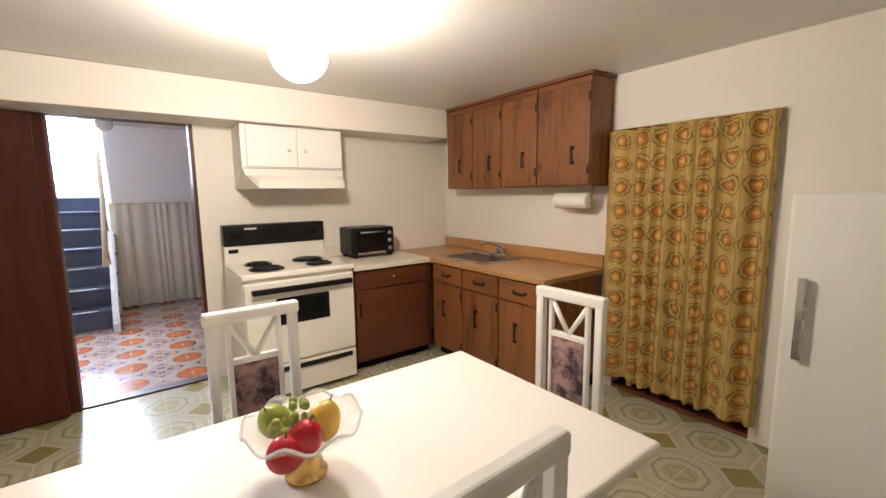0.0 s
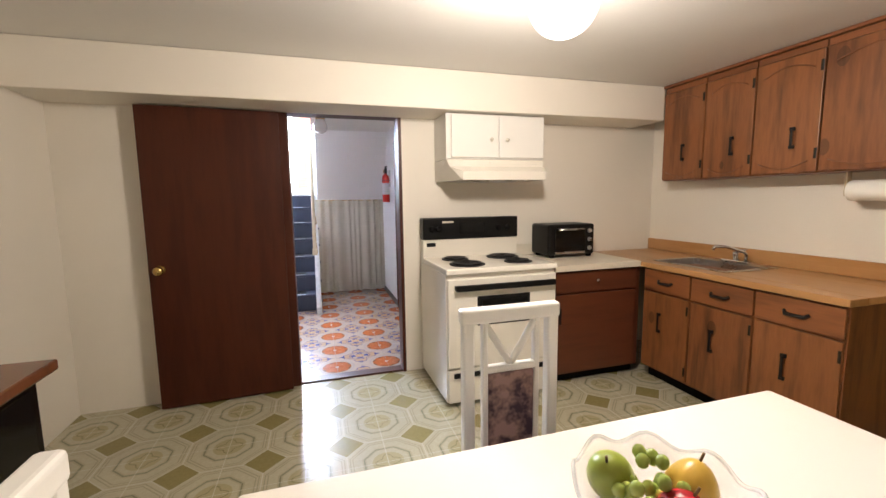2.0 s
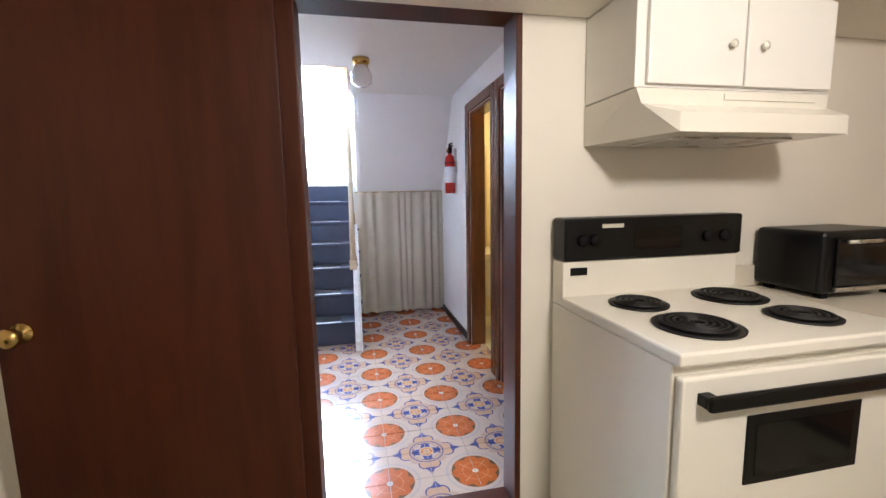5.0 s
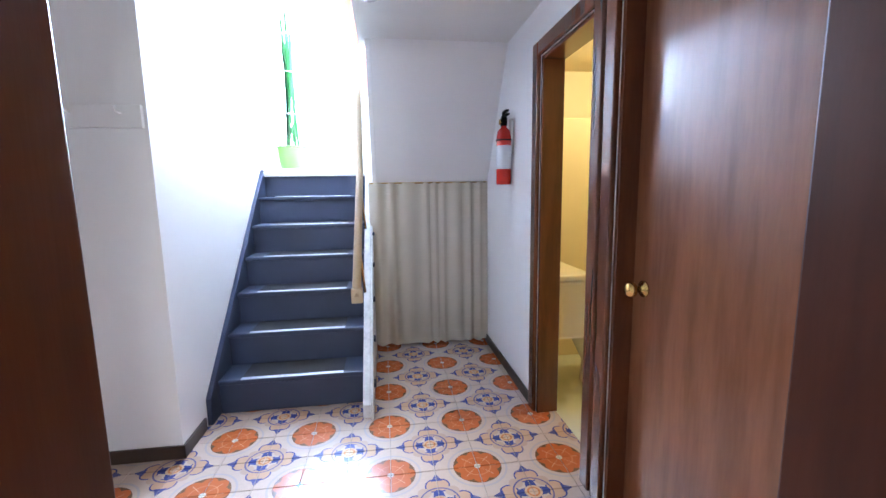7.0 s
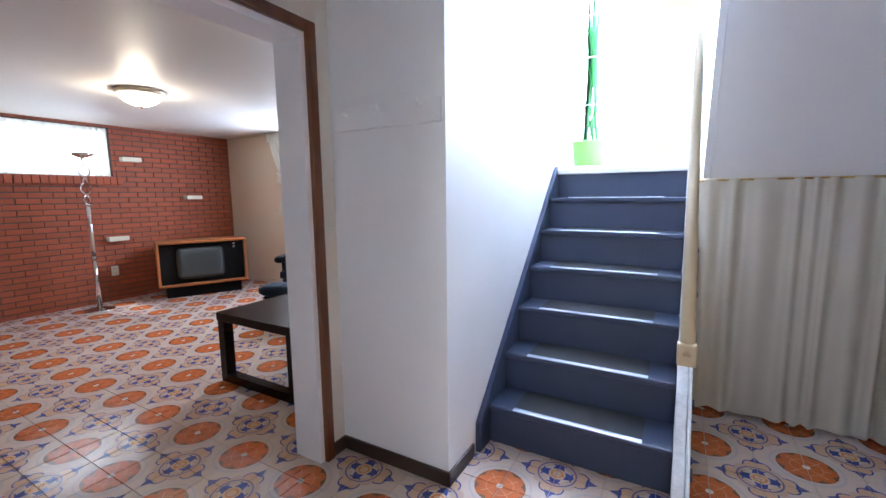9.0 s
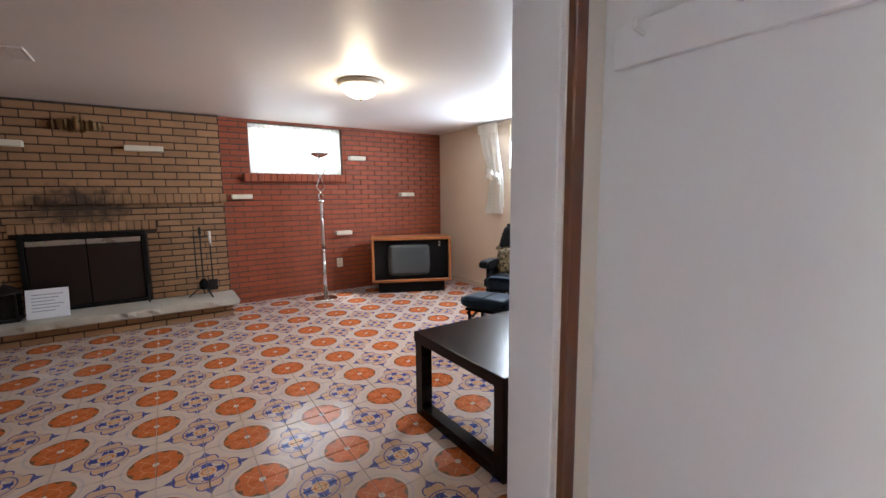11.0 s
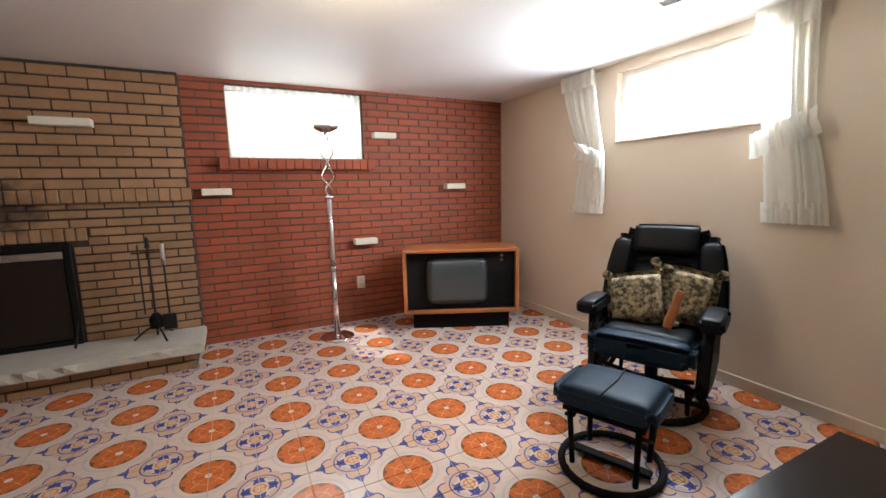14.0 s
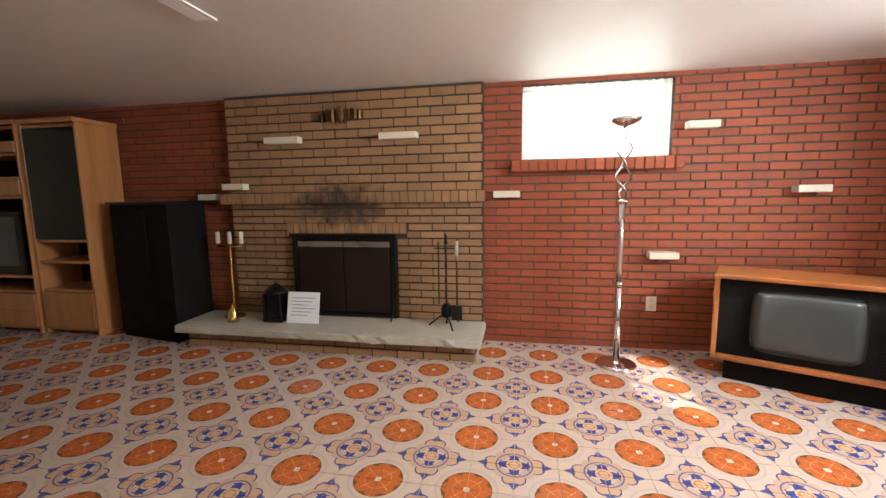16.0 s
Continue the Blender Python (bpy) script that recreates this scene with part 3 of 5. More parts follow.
structure("backdrop", join(box(BX - 0.62, BX - 0.60, 4.0, 5.6, 1.3, 2.6)), M_OUTSIDE, "bright daylight behind the window")

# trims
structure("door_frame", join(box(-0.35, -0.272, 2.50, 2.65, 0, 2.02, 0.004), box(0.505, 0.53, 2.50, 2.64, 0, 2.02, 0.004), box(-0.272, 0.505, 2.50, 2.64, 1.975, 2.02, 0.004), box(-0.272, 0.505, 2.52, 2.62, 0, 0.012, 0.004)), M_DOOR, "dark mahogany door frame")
for y0, y1 in ((3.83, 4.43), (2.84, 3.66)):
    b = [box(0.838, 0.862, y0 - 0.075, y0 + 0.0, 0, 2.075, 0.008), box(0.838, 0.862, y1, y1 + 0.075, 0, 2.075, 0.008), box(0.838, 0.862, y0, y1, 2.0, 2.075, 0.008),
         box(0.862, 0.982, y0, y0 + 0.02, 0, 2.0, 0.003), box(0.862, 0.985, y1 - 0.02, y1, 0, 2.0, 0.003), box(0.862, 0.985, y0 + 0.02, y1 - 0.02, 1.98, 2.0, 0.003)]
    structure("door_frame", join(*b), M_TRIM, "mahogany door casing in the hall")
structure("trim_opening", join(box(-1.645, -1.618, 4.155, 4.205, 0, 2.06, 0.006), box(-1.645, -1.618, 2.78, 2.84, 0, 2.06, 0.006), box(-1.645, -1.618, 2.84, 4.155, 2.01, 2.06, 0.006)), M_TRIM, "dark wood casing of the wide opening")
structure("trim_lining", join(box(-1.815, -1.645, 4.133, 4.157, 0, 2.01, 0.003), box(-1.815, -1.645, 2.838, 2.86, 0, 2.01, 0.003), box(-1.815, -1.645, 2.86, 4.133, 1.985, 2.012, 0.003)), M_WALL_HALL, "white lining of the wide opening")
structure("baseboard_hall", join(box(-1.638, -1.626, 4.205, 4.30, 0, 0.07, 0.003), box(-1.626, -1.010, 4.288, 4.30, 0, 0.07, 0.003), box(-1.022, -1.010, 4.288, 4.55, 0, 0.07, 0.003), box(0.848, 0.86, 4.51, 5.7, 0, 0.07, 0.003)), M_BASE, "dark brown hall baseboard")
structure("baseboard_living", join(box(BX, NX - 0.014, RY - 0.018, RY, 0, 0.075, 0.005), box(NX - 0.03, NX - 0.012, 4.2, RY - 0.02, 0, 0.075, 0.005)), M_BASE2, "tan painted baseboard")
structure("trim_panel", box(-2.845, -2.835, RY - 0.006, RY, 0.08, LC, 0.002), M_BASE2, "panel joint strip on the tan wall")

# ---- stairs ----
st = thing("staircase", pose(0, 0, 0), "blue painted wooden stairs with metal nosings and rubber treads", "stairs")
RISE, RUN, Y0 = 0.2125, 0.216, 4.716
XL, XR = -0.995, -0.150
for k in range(7):
    y, z = Y0 + k * RUN, (k + 1) * RISE
    part("riser", box(XL, XR, y, y + 0.02, k * RISE, z - 0.03), M_STAIR, st)
    if k < 6:
        part("tread", box(XL, XR, y - 0.024, y + RUN + 0.01, z - 0.03, z, 0.008, 3), M_STAIR, st)
        part("rubber_mat", box(XL + 0.13, XR - 0.12, y + 0.004, y + RUN - 0.008, z + 0.0005, z + 0.005, 0.001), M_TREAD, st, "black rubber tread mat")
        part("nosing", box(XL + 0.13, XR - 0.12, y - 0.028, y + 0.003, z + 0.0005, z + 0.006, 0.002), M_NOSE, st, "worn metal nosing")
        part("tread_end", box(XR + 0.060, XR + 0.076, y - 0.05, y + 0.02, z - 0.10, z - 0.075, 0.004), M_STAIR, st, "chipped blue edge of a tread")
part("landing", box(XL - 0.02, XR, Y0 + 6 * RUN - 0.03, 6.2, 7 * RISE - 0.04, 7 * RISE, 0.005), M_WHITE, st, "white landing edge")


def sloped(name, x0, x1, prof, mat, label=""):
    """A board between x0 and x1 with a side outline of (y, z) pairs."""
    bm = bmesh.new()
    a = [bm.verts.new((x0, y, z)) for y, z in prof]
    b = [bm.verts.new((x1, y, z)) for y, z in prof]
    bm.faces.new(a)
    bm.faces.new(b[::-1])
    for k in range(len(prof)):
        bm.faces.new((a[k], b[k], b[(k + 1) % len(prof)], a[(k + 1) % len(prof)]))
    bmesh.ops.bevel(bm, geom=bm.edges[:], offset=0.003, segments=1, affect="EDGES")
    part(name, bm, mat, st, label)


TOP = 7 * RISE
sloped("stringer", XL - 0.034, XL, [(Y0 - 0.13, 0), (Y0 + 0.12, 0), (Y0 + 6.3 * RUN, TOP - 0.25), (Y0 + 6.3 * RUN, TOP + 0.02), (Y0 + 5.9 * RUN, TOP + 0.02), (Y0 - 0.13, 0.16)], M_STAIR)
sloped("stringer", XR, XR + 0.045, [(Y0 - 0.20, 0), (Y0 + 0.12, 0), (Y0 + 6.3 * RUN, TOP - 0.25), (Y0 + 6.3 * RUN, TOP - 0.02), (Y0 - 0.20, 0.08)], M_WORN, "white painted stringer with worn edges")
sloped("side_panel", XR + 0.047, XR + 0.062, [(Y0 - 0.22, 0), (Y0 + 1.40, 0), (Y0 + 1.40, 1.46), (Y0 - 0.22, 0.10)], M_WORN, "white painted side board with chipped edge")
structure("floor_landing", join(box(-1.64, -0.12, 6.2, 7.55, 1.3, 1.485), box(-1.64, -0.12, 7.55, 8.3, 1.3, 1.60, 0.005)), M_WHITE, "white landing sill")
hr = thing("handrail", pose(0, 0, 0), "pale varnished wooden handrail beside the stairs", "handrail")
part("rail", tube([(-0.137, 4.28, 0.79), (-0.137, 4.285, 0.84), (-0.137, 4.98, 1.44), (-0.138, 5.04, 1.52), (-0.142, 5.20, 1.86), (-0.145, 5.34, 2.20)], 0.022, 12), M_RAILWOOD, hr)
for y, z in ((4.52, 1.045), (4.90, 1.37)):
    part("bracket", tube([(-0.137, y, z), (-0.13, y, z - 0.06), (-0.11, y + 0.02, z - 0.30)], 0.007), M_BRASS, hr)
part("end_cap", box(-0.165, -0.109, 4.262, 4.30, 0.755, 0.83, 0.006), M_RAILWOOD, hr)
jb = thing("landing_panel", pose(-0.28, 8.24, 1.60), "orange varnished panel with pale battens beside the landing window", "panel")
part("board", box(-0.14, 0.15, -0.02, 0.02, 0, 2.4, 0.004), M_BRICK_OUT, jb)
for z in (0.25, 0.85, 1.45):
    part("batten", box(-0.14, 0.15, -0.030, -0.0205, z, z + 0.035, 0.002), M_SHELF, jb)
wn = tagged(new("window_1"), "tall bright landing window", "window", kind="structure")
for x0, x1, z0, z1 in ((-1.43, -1.355, 1.67, 3.95), (-1.00, -0.94, 1.69, 3.9), (-0.47, -0.44, 1.69, 3.9), (-1.355, -1.00, 1.69, 1.73), (-0.94, -0.47, 1.69, 1.73), (-1.355, -0.47, 3.84, 3.9)):
    part("window_frame", box(x0, x1, 8.27 if x0 < -0.9 and z1 - z0 > 1 else 8.31, 8.299 if x0 < -1.4 else 8.37, z0, z1, 0.004), M_RAILWOOD if z1 - z0 > 1 else M_WHITE, wn)


# ---- kitchen ----
def knob(parent, m, mat=M_BRASS):
    part("knob", moved(lathe([(0.004, 0), (0.030, 0), (0.030, 0.006), (0.012, 0.010), (0.010, 0.03), (0.026, 0.042), (0.030, 0.056), (0.022, 0.068), (0.004, 0.072)], 20), m), mat, parent, "round brass knob")


d = tagged(new("door_1"), "dark mahogany slab door standing open against the wall", "door", kind="structure")
d.matrix_world = pose(-0.325, 2.47, 0, 0, 0, 180 + 3.2)
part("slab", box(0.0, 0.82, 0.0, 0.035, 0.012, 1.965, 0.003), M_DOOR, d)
knob(d, pose(0.755, 0.035, 0.94, -90))
part("latch", box(0.818, 0.823, 0.008, 0.028, 0.90, 0.98, 0.001), M_BRASS, d)
d = tagged(new("door_2"), "closed mahogany slab door with a brass knob", "door", kind="structure")
d.matrix_world = pose(0.935, 2.86, 0)
part("slab", box(0.0, 0.035, 0.002, 0.778, 0.01, 1.975, 0.003), M_DOOR_DAYLIT, d)
knob(d, pose(0.0, 0.71, 0.94, 0, -90, 0))


def pull(parent, y, z, x, w=0.014, h=0.10):
    part("handle", join(box(x - 0.020, x - 0.012, y - w / 2, y + w / 2, z - h / 2, z + h / 2, 0.003), box(x - 0.014, x, y - w, y + w, z - h / 2 - 0.012, z - h / 2 + 0.008, 0.003), box(x - 0.014, x, y - w, y + w, z + h / 2 - 0.008, z + h / 2 + 0.012, 0.003)), M_IRON, parent, "black iron pull")


# upper cabinets: front at 2.615, from 0.56 to 2.14
edges = [0.56, 1.02, 1.40, 1.76, 2.135]
for a, b in zip(edges, edges[1:]):
    c = thing("wall_cabinet", pose(0, 0, 0), "knotty walnut wall cabinet with black iron pull", "cabinet", "wall cabinets")
    part("body", box(2.634, 2.876, a + 0.001, b - 0.001, 1.49, 2.215, 0.002), M_CAB, c)
    dr_ = part("cabinet_door", box(2.613, 2.632, a + 0.006, b - 0.006, 1.497, 2.17, 0.004), M_CAB, c)
    part("rail", box(2.622, 2.633, a + 0.006, b - 0.006, 2.174, 2.213, 0.002), M_CABX, c)
    pull(dr_, a + 0.14 if a < 1.5 else b - 0.2, 1.70, 2.613)
    for z in (1.60, 2.08):
        part("hinge", box(2.608, 2.614, a + 0.008, a + 0.022, z - 0.03, z + 0.03, 0.001), M_IRON, c)
    for z, sgn in ((2.08, 1), (1.56, -1)):
        part("groove", tube([(2.612, a + 0.05 + (b - a - 0.1) * (k / 12), z + sgn * (0.04 * math.sin(math.pi * k / 12))) for k in range(13)], 0.0035, 5), M_CABX, dr_)
c = thing("cabinet_cornice", pose(0, 0, 0), "walnut cornice along the wall cabinets", "moulding")
part("moulding", join(box(2.600, 2.878, 0.545, 2.137, 2.217, 2.237, 0.004)), M_CABX, c)
# base cabinets along the right wall
edges = [0.60, 1.03, 1.45, 1.86]
for a, b in zip(edges, edges[1:]):
    c = thing("base_cabinet", pose(0, 0, 0), "knotty walnut base cabinet with drawer and iron pulls", "cabinet", "base cabinets")
    part("body", box(2.246, 2.876, a + 0.001, b - 0.001, 0.09, 0.845, 0.002), M_CAB, c)
    part("plinth", box(2.31, 2.87, a + 0.001, b - 0.001, 0.0, 0.089), M_MATT, c)
    w_ = part("drawer_front", box(2.226, 2.245, a + 0.008, b - 0.008, 0.685, 0.835, 0.004), M_CABX, c)
    part("handle", tube([(2.226, (a + b) / 2 - 0.06, 0.765), (2.208, (a + b) / 2 - 0.045, 0.752), (2.208, (a + b) / 2 + 0.045, 0.752), (2.226, (a + b) / 2 + 0.06, 0.765)], 0.009), M_IRON, w_, "black iron pull")
    dr_ = part("cabinet_door", box(2.226, 2.245, a + 0.008, b - 0.008, 0.105, 0.672, 0.004), M_CAB, c)
    pull(dr_, (a + b) / 2 + 0.04, 0.46, 2.226, 0.014, 0.12)
    for z in (0.18, 0.60):
        part("hinge", box(2.221, 2.227, a + 0.010, a + 0.022, z - 0.03, z + 0.03, 0.001), M_IRON, c)
c = thing("base_cabinet", pose(0, 0, 0), "plain cherry base cabinet with drawer beside the stove", "cabinet", "base cabinets")
part("body", box(1.475, 2.24, 1.916, 2.50, 0.07, 0.845, 0.002), M_CAB2, c)
part("plinth", box(1.475, 2.24, 1.97, 2.50, 0.0, 0.069), M_MATT, c)
w_ = part("drawer_front", box(1.50, 2.19, 1.896, 1.915, 0.685, 0.835, 0.004), M_CAB2, c)
part("knob", moved(lathe([(0.004, 0), (0.008, 0.004), (0.014, 0.016), (0.010, 0.022), (0.002, 0.024)], 16), pose(1.84, 1.896, 0.765, 90)), M_CHROME, w_)
dr_ = part("cabinet_door", box(1.50, 2.19, 1.896, 1.915, 0.085, 0.672, 0.004), M_CAB2, c)
part("handle", box(1.525, 1.540, 1.880, 1.897, 0.46, 0.58, 0.004), M_IRON, dr_)
# counters; the butcher-block one has an opening for the sink
c = thing("worktop", pose(0, 0, 0), "butcher-block laminate worktop with low backsplash", "counter")
part("top", join(box(2.205, 2.33, 0.585, 2.505, 0.848, 0.885, 0.004), box(2.70, 2.875, 0.585, 2.505, 0.848, 0.885, 0.004), box(2.33, 2.70, 0.585, 1.30, 0.848, 0.885, 0.004), box(2.33, 2.70, 1.86, 2.505, 0.848, 0.885, 0.004)), M_COUNTER, c)
part("backsplash", join(box(2.856, 2.877, 0.585, 2.505, 0.887, 0.985, 0.004)), M_COUNTER, c)
c = thing("worktop", pose(0, 0, 0), "cream laminate worktop beside the stove", "counter")
part("top", box(1.468, 2.202, 1.865, 2.505, 0.848, 0.892, 0.004), M_COUNTER2, c)
part("backsplash", box(1.468, 2.202, 2.488, 2.507, 0.893, 0.985, 0.003), M_COUNTER2, c)
s_ = thing("sink", pose(0, 0, 0), "stainless steel sink set in the worktop", "sink")
part("rim", join(box(2.315, 2.345, 1.285, 1.875, 0.886, 0.892, 0.002), box(2.685, 2.78, 1.285, 1.875, 0.886, 0.892, 0.002), box(2.345, 2.685, 1.285, 1.315, 0.886, 0.892, 0.002), box(2.345, 2.685, 1.845, 1.875, 0.886, 0.892, 0.002)), M_STEEL, s_)
part("bowl", join(box(2.338, 2.342, 1.31, 1.85, 0.73, 0.888), box(2.688, 2.692, 1.31, 1.85, 0.73, 0.888), box(2.342, 2.688, 1.31, 1.314, 0.73, 0.888), box(2.342, 2.688, 1.846, 1.85, 0.73, 0.888), box(2.342, 2.688, 1.314, 1.846, 0.726, 0.73)), M_STEEL, s_)
part("drain", moved(lathe([(0.002, 0), (0.04, 0), (0.04, 0.004), (0.002, 0.005)], 20), pose(2.5, 1.58, 0.7305)), M_CHROME, s_)
t_ = thing("faucet", pose(2.735, 1.55, 0.892), "chrome kitchen faucet behind the sink", "faucet")
part("base", box(-0.022, 0.022, -0.10, 0.10, 0, 0.018, 0.006), M_CHROME, t_)
part("spout", tube([(0, 0, 0.015), (0, 0, 0.06), (-0.02, 0, 0.085), (-0.12, 0.05, 0.12), (-0.19, 0.08, 0.125), (-0.205, 0.085, 0.10)], 0.011, 12), M_CHROME, t_)
for y in (-0.075, 0.0):
    part("lever", lathe([(0.018, 0.015), (0.016, 0.05), (0.022, 0.055), (0.018, 0.075), (0.004, 0.08)], 16) if y < 0 else tube([(0, 0, 0.08), (0.03, -0.06, 0.10)], 0.007), M_CHROME, t_)
    if y < 0:
        t_.children[-1].location.y = y

# stove
s_ = thing("stove", pose(0.66, 1.81, 0), "white enamel electric coil stove with black control panel", "stove")
part("body", box(0.0, 0.79, 0.03, 0.685, 0.03, 0.885, 0.006), M_ENAMEL, s_)
part("cooktop", box(-0.004, 0.794, 0.0, 0.60, 0.887, 0.925, 0.008), M_ENAMEL, s_)
part("backguard", box(0.0, 0.79, 0.60, 0.685, 0.887, 1.06, 0.006), M_ENAMEL, s_)
pn = part("control_panel", box(0.0, 0.79, 0.585, 0.69, 1.061, 1.225, 0.010), M_BLACK, s_, "glossy black control panel")
part("display", box(0.29, 0.50, 0.580, 0.586, 1.10, 1.185, 0.002), M_DARKGLASS, pn)
part("badge", box(0.15, 0.24, 0.581, 0.586, 1.185, 1.20, 0.001), M_SHELF, pn)
for x in (0.07, 0.12, 0.62, 0.70):
    part("dial", moved(lathe([(0.024, 0), (0.022, 0.014), (0.010, 0.018), (0.002, 0.018)], 20), pose(x, 0.585, 1.14, 90)), M_MATT, pn)
part("indicator", box(0.03, 0.10, 0.597, 0.601, 1.005, 1.035, 0.001), M_BLACK, s_)
dr_ = part("oven_door", box(0.006, 0.784, 0.0, 0.029, 0.27, 0.86, 0.008), M_ENAMEL, s_)
ow = part("oven_window", box(0.205, 0.585, -0.004, 0.002, 0.545, 0.74, 0.003), M_BLACK, dr_, "dark oven window with black border")
part("pane", box(0.235, 0.555, -0.0065, -0.0045, 0.570, 0.715, 0.001), M_DARKGLASS, ow)
part("handle", join(box(0.05, 0.76, -0.045, -0.025, 0.785, 0.825, 0.008), box(0.05, 0.085, -0.03, 0.002, 0.79, 0.82, 0.003), box(0.725, 0.76, -0.03, 0.002, 0.79, 0.82, 0.003)), M_BLACK, dr_, "black oven handle")
w_ = part("drawer", box(0.006, 0.784, 0.0, 0.029, 0.035, 0.258, 0.008), M_ENAMEL, s_)
part("handle", box(0.04, 0.75, -0.014, 0.002, 0.205, 0.24, 0.006), M_BLACK, w_)
for x, y, r in ((0.20, 0.17, 0.10), (0.20, 0.43, 0.078), (0.58, 0.17, 0.078), (0.58, 0.43, 0.10)):
    b_ = part("burner", moved(lathe([(r + 0.02, 0), (r + 0.022, 0.006), (r + 0.010, 0.004), (0.02, 0.001), (0.002, 0.001)], 32), pose(x, y, 0.9255)), M_COIL, s_, "black drip pan")
    part("coil", join(*[moved(ring(q, 0.0055), pose(x, y, 0.937)) for q in np.arange(0.025, r + 0.001, 0.0175)]), M_COIL, b_)
# hood and its cupboard
h_ = thing("range_hood", pose(0, 0, 0), "white range hood over the stove", "range hood")
bm = bmesh.new()
prof = [(2.508, 1.50, 0.0), (2.11, 1.50, 0.09), (2.11, 1.56, 0.09), (2.20, 1.60, 0.02), (2.20, 1.648, 0.0), (2.508, 1.648, 0.0)]
a, b = [bm.verts.new((0.79 + i, y, z)) for y, z, i in prof], [bm.verts.new((1.565 - i / 3, y, z)) for y, z, i in prof]
for k in range(6):
    bm.faces.new((a[k], b[k], b[(k + 1) % 6], a[(k + 1) % 6]))
for e in (a, b[::-1]):
    bm.faces.new((e[0], e[1], e[2], e[3], e[4], e[5]) if e is a else e)
bmesh.ops.triangulate(bm, faces=[f for f in bm.faces if len(f.verts) > 4])
part("canopy", bm, M_ENAMEL, h_)
part("filter", box(0.95, 1.42, 2.20, 2.46, 1.492, 1.499, 0.002), M_STEEL, h_)
part("vent_strip", box(1.12, 1.50, 2.194, 2.2, 1.618, 1.638, 0.001), M_ENAMEL, h_)
c = thing("hood_cupboard", pose(0, 0, 0), "small white painted two-door cupboard over the hood", "cabinet")
part("body", box(0.79, 1.565, 2.209, 2.506, 1.652, 1.968, 0.003), M_WHITE, c)
for a, b, kx in ((0.825, 1.185, 1.125), (1.193, 1.556, 1.25)):
    dr_ = part("cupboard_door", box(a, b, 2.190, 2.208, 1.662, 1.955, 0.004), M_WHITE, c)
    part("knob", moved(lathe([(0.006, 0), (0.008, 0.01), (0.014, 0.018), (0.002, 0.024)], 14), pose(kx, 2.190, 1.79, 90)), M_ENAMEL, dr_)
# toaster oven
t_ = thing("toaster_oven", pose(1.625, 2.19, 0.893), "black toaster oven with glass door", "toaster oven")
part("body", box(0.0, 0.42, 0.02, 0.30, 0.018, 0.265, 0.02, 3), M_BLACK, t_)
dr_ = part("glass_door", box(0.05, 0.32, 0.006, 0.019, 0.05, 0.235, 0.004), M_DARKGLASS, t_)
part("handle", tube([(0.07, -0.012, 0.225), (0.30, -0.012, 0.225)], 0.007), M_STEEL, dr_)
part("sill", box(0.05, 0.32, 0.002, 0.018, 0.030, 0.048, 0.002), M_STEEL, t_)
for z in (0.07, 0.14, 0.21):
    part("dial", moved(lathe([(0.018, 0), (0.015, 0.016), (0.002, 0.016)], 16), pose(0.37, 0.02, z, 90)), M_STEEL, t_)
for x in (0.03, 0.37):
    for y in (0.05, 0.26):
        part("foot", box(x, x + 0.03, y - 0.015, y + 0.015, 0, 0.019), M_MATT, t_)
# paper towel under the wall cabinets
t_ = thing("paper_towel_holder", pose(2.74, 0.78, 1.385), "wooden paper towel holder with white roll under the cabinets", "paper towel")
part("roll", moved(lathe([(0.018, -0.14), (0.055, -0.14), (0.056, -0.13), (0.056, 0.13), (0.055, 0.14), (0.018, 0.14)], 28), pose(0, 0, 0, 90)), M_TOWEL, t_)
part("dowel", tube([(0, -0.17, 0), (0, 0.17, 0)], 0.012), M_RAILWOOD, t_)
for y in (-0.16, 0.152):
    part("bracket", box(-0.02, 0.02, y, y + 0.012, -0.03, 0.104, 0.003), M_RAILWOOD, t_)
# curtain over the closet
c = thing("closet_curtain", pose(0, 0, 0), "ochre floral curtain hanging over a closet opening", "curtain")
part("drape", moved(pleated(0.96, 1.75, 9, 0.032, 3), pose(2.838, 0.075, 1.855, 0, 0, 90)), M_FLORAL, c)
part("rod", tube([(2.85, -0.42, 1.858), (2.85, 0.57, 1.858)], 0.009), M_BRASS, c)
structure("trim_closet", box(2.885, 2.99, -0.37, 0.50, 0.002, 0.03, 0.003), M_TRIM, "dark wooden sill under the curtain")
f_ = thing("refrigerator", pose(2.25, -1.32, 0), "white refrigerator with grey handle", "refrigerator")
part("body", box(0.05, 0.62, 0.0, 0.70, 0.04, 1.43, 0.012), M_WHITE, f_)
dr_ = part("fridge_door", box(0.0, 0.048, 0.0, 0.70, 0.05, 1.43, 0.012), M_WHITE, f_)
part("handle", box(-0.035, -0.015, 0.62, 0.65, 0.76, 1.10, 0.006), M_STEEL, dr_, "grey bar handle")
for z in (0.78, 1.06):
    part("handle_mount", box(-0.02, 0.002, 0.625, 0.645, z, z + 0.02), M_STEEL, dr_)
for x in (0.08, 0.55):
    for y in (0.04, 0.62):
        part("foot", box(x, x + 0.03, y, y + 0.03, 0, 0.041), M_MATT, f_)
# ceiling globe
g_ = thing("globe_lamp", pose(0.73, 0.67, 2.03), "lit round opal glass ceiling globe", "ceiling lamp")
ob = part("globe", lathe([(0.118 * math.sin(math.pi * k / 20) + 0.0005, -0.118 * math.cos(math.pi * k / 20)) for k in range(21)], 36, False), M_GLOBE, g_)
ob.visible_shadow = False
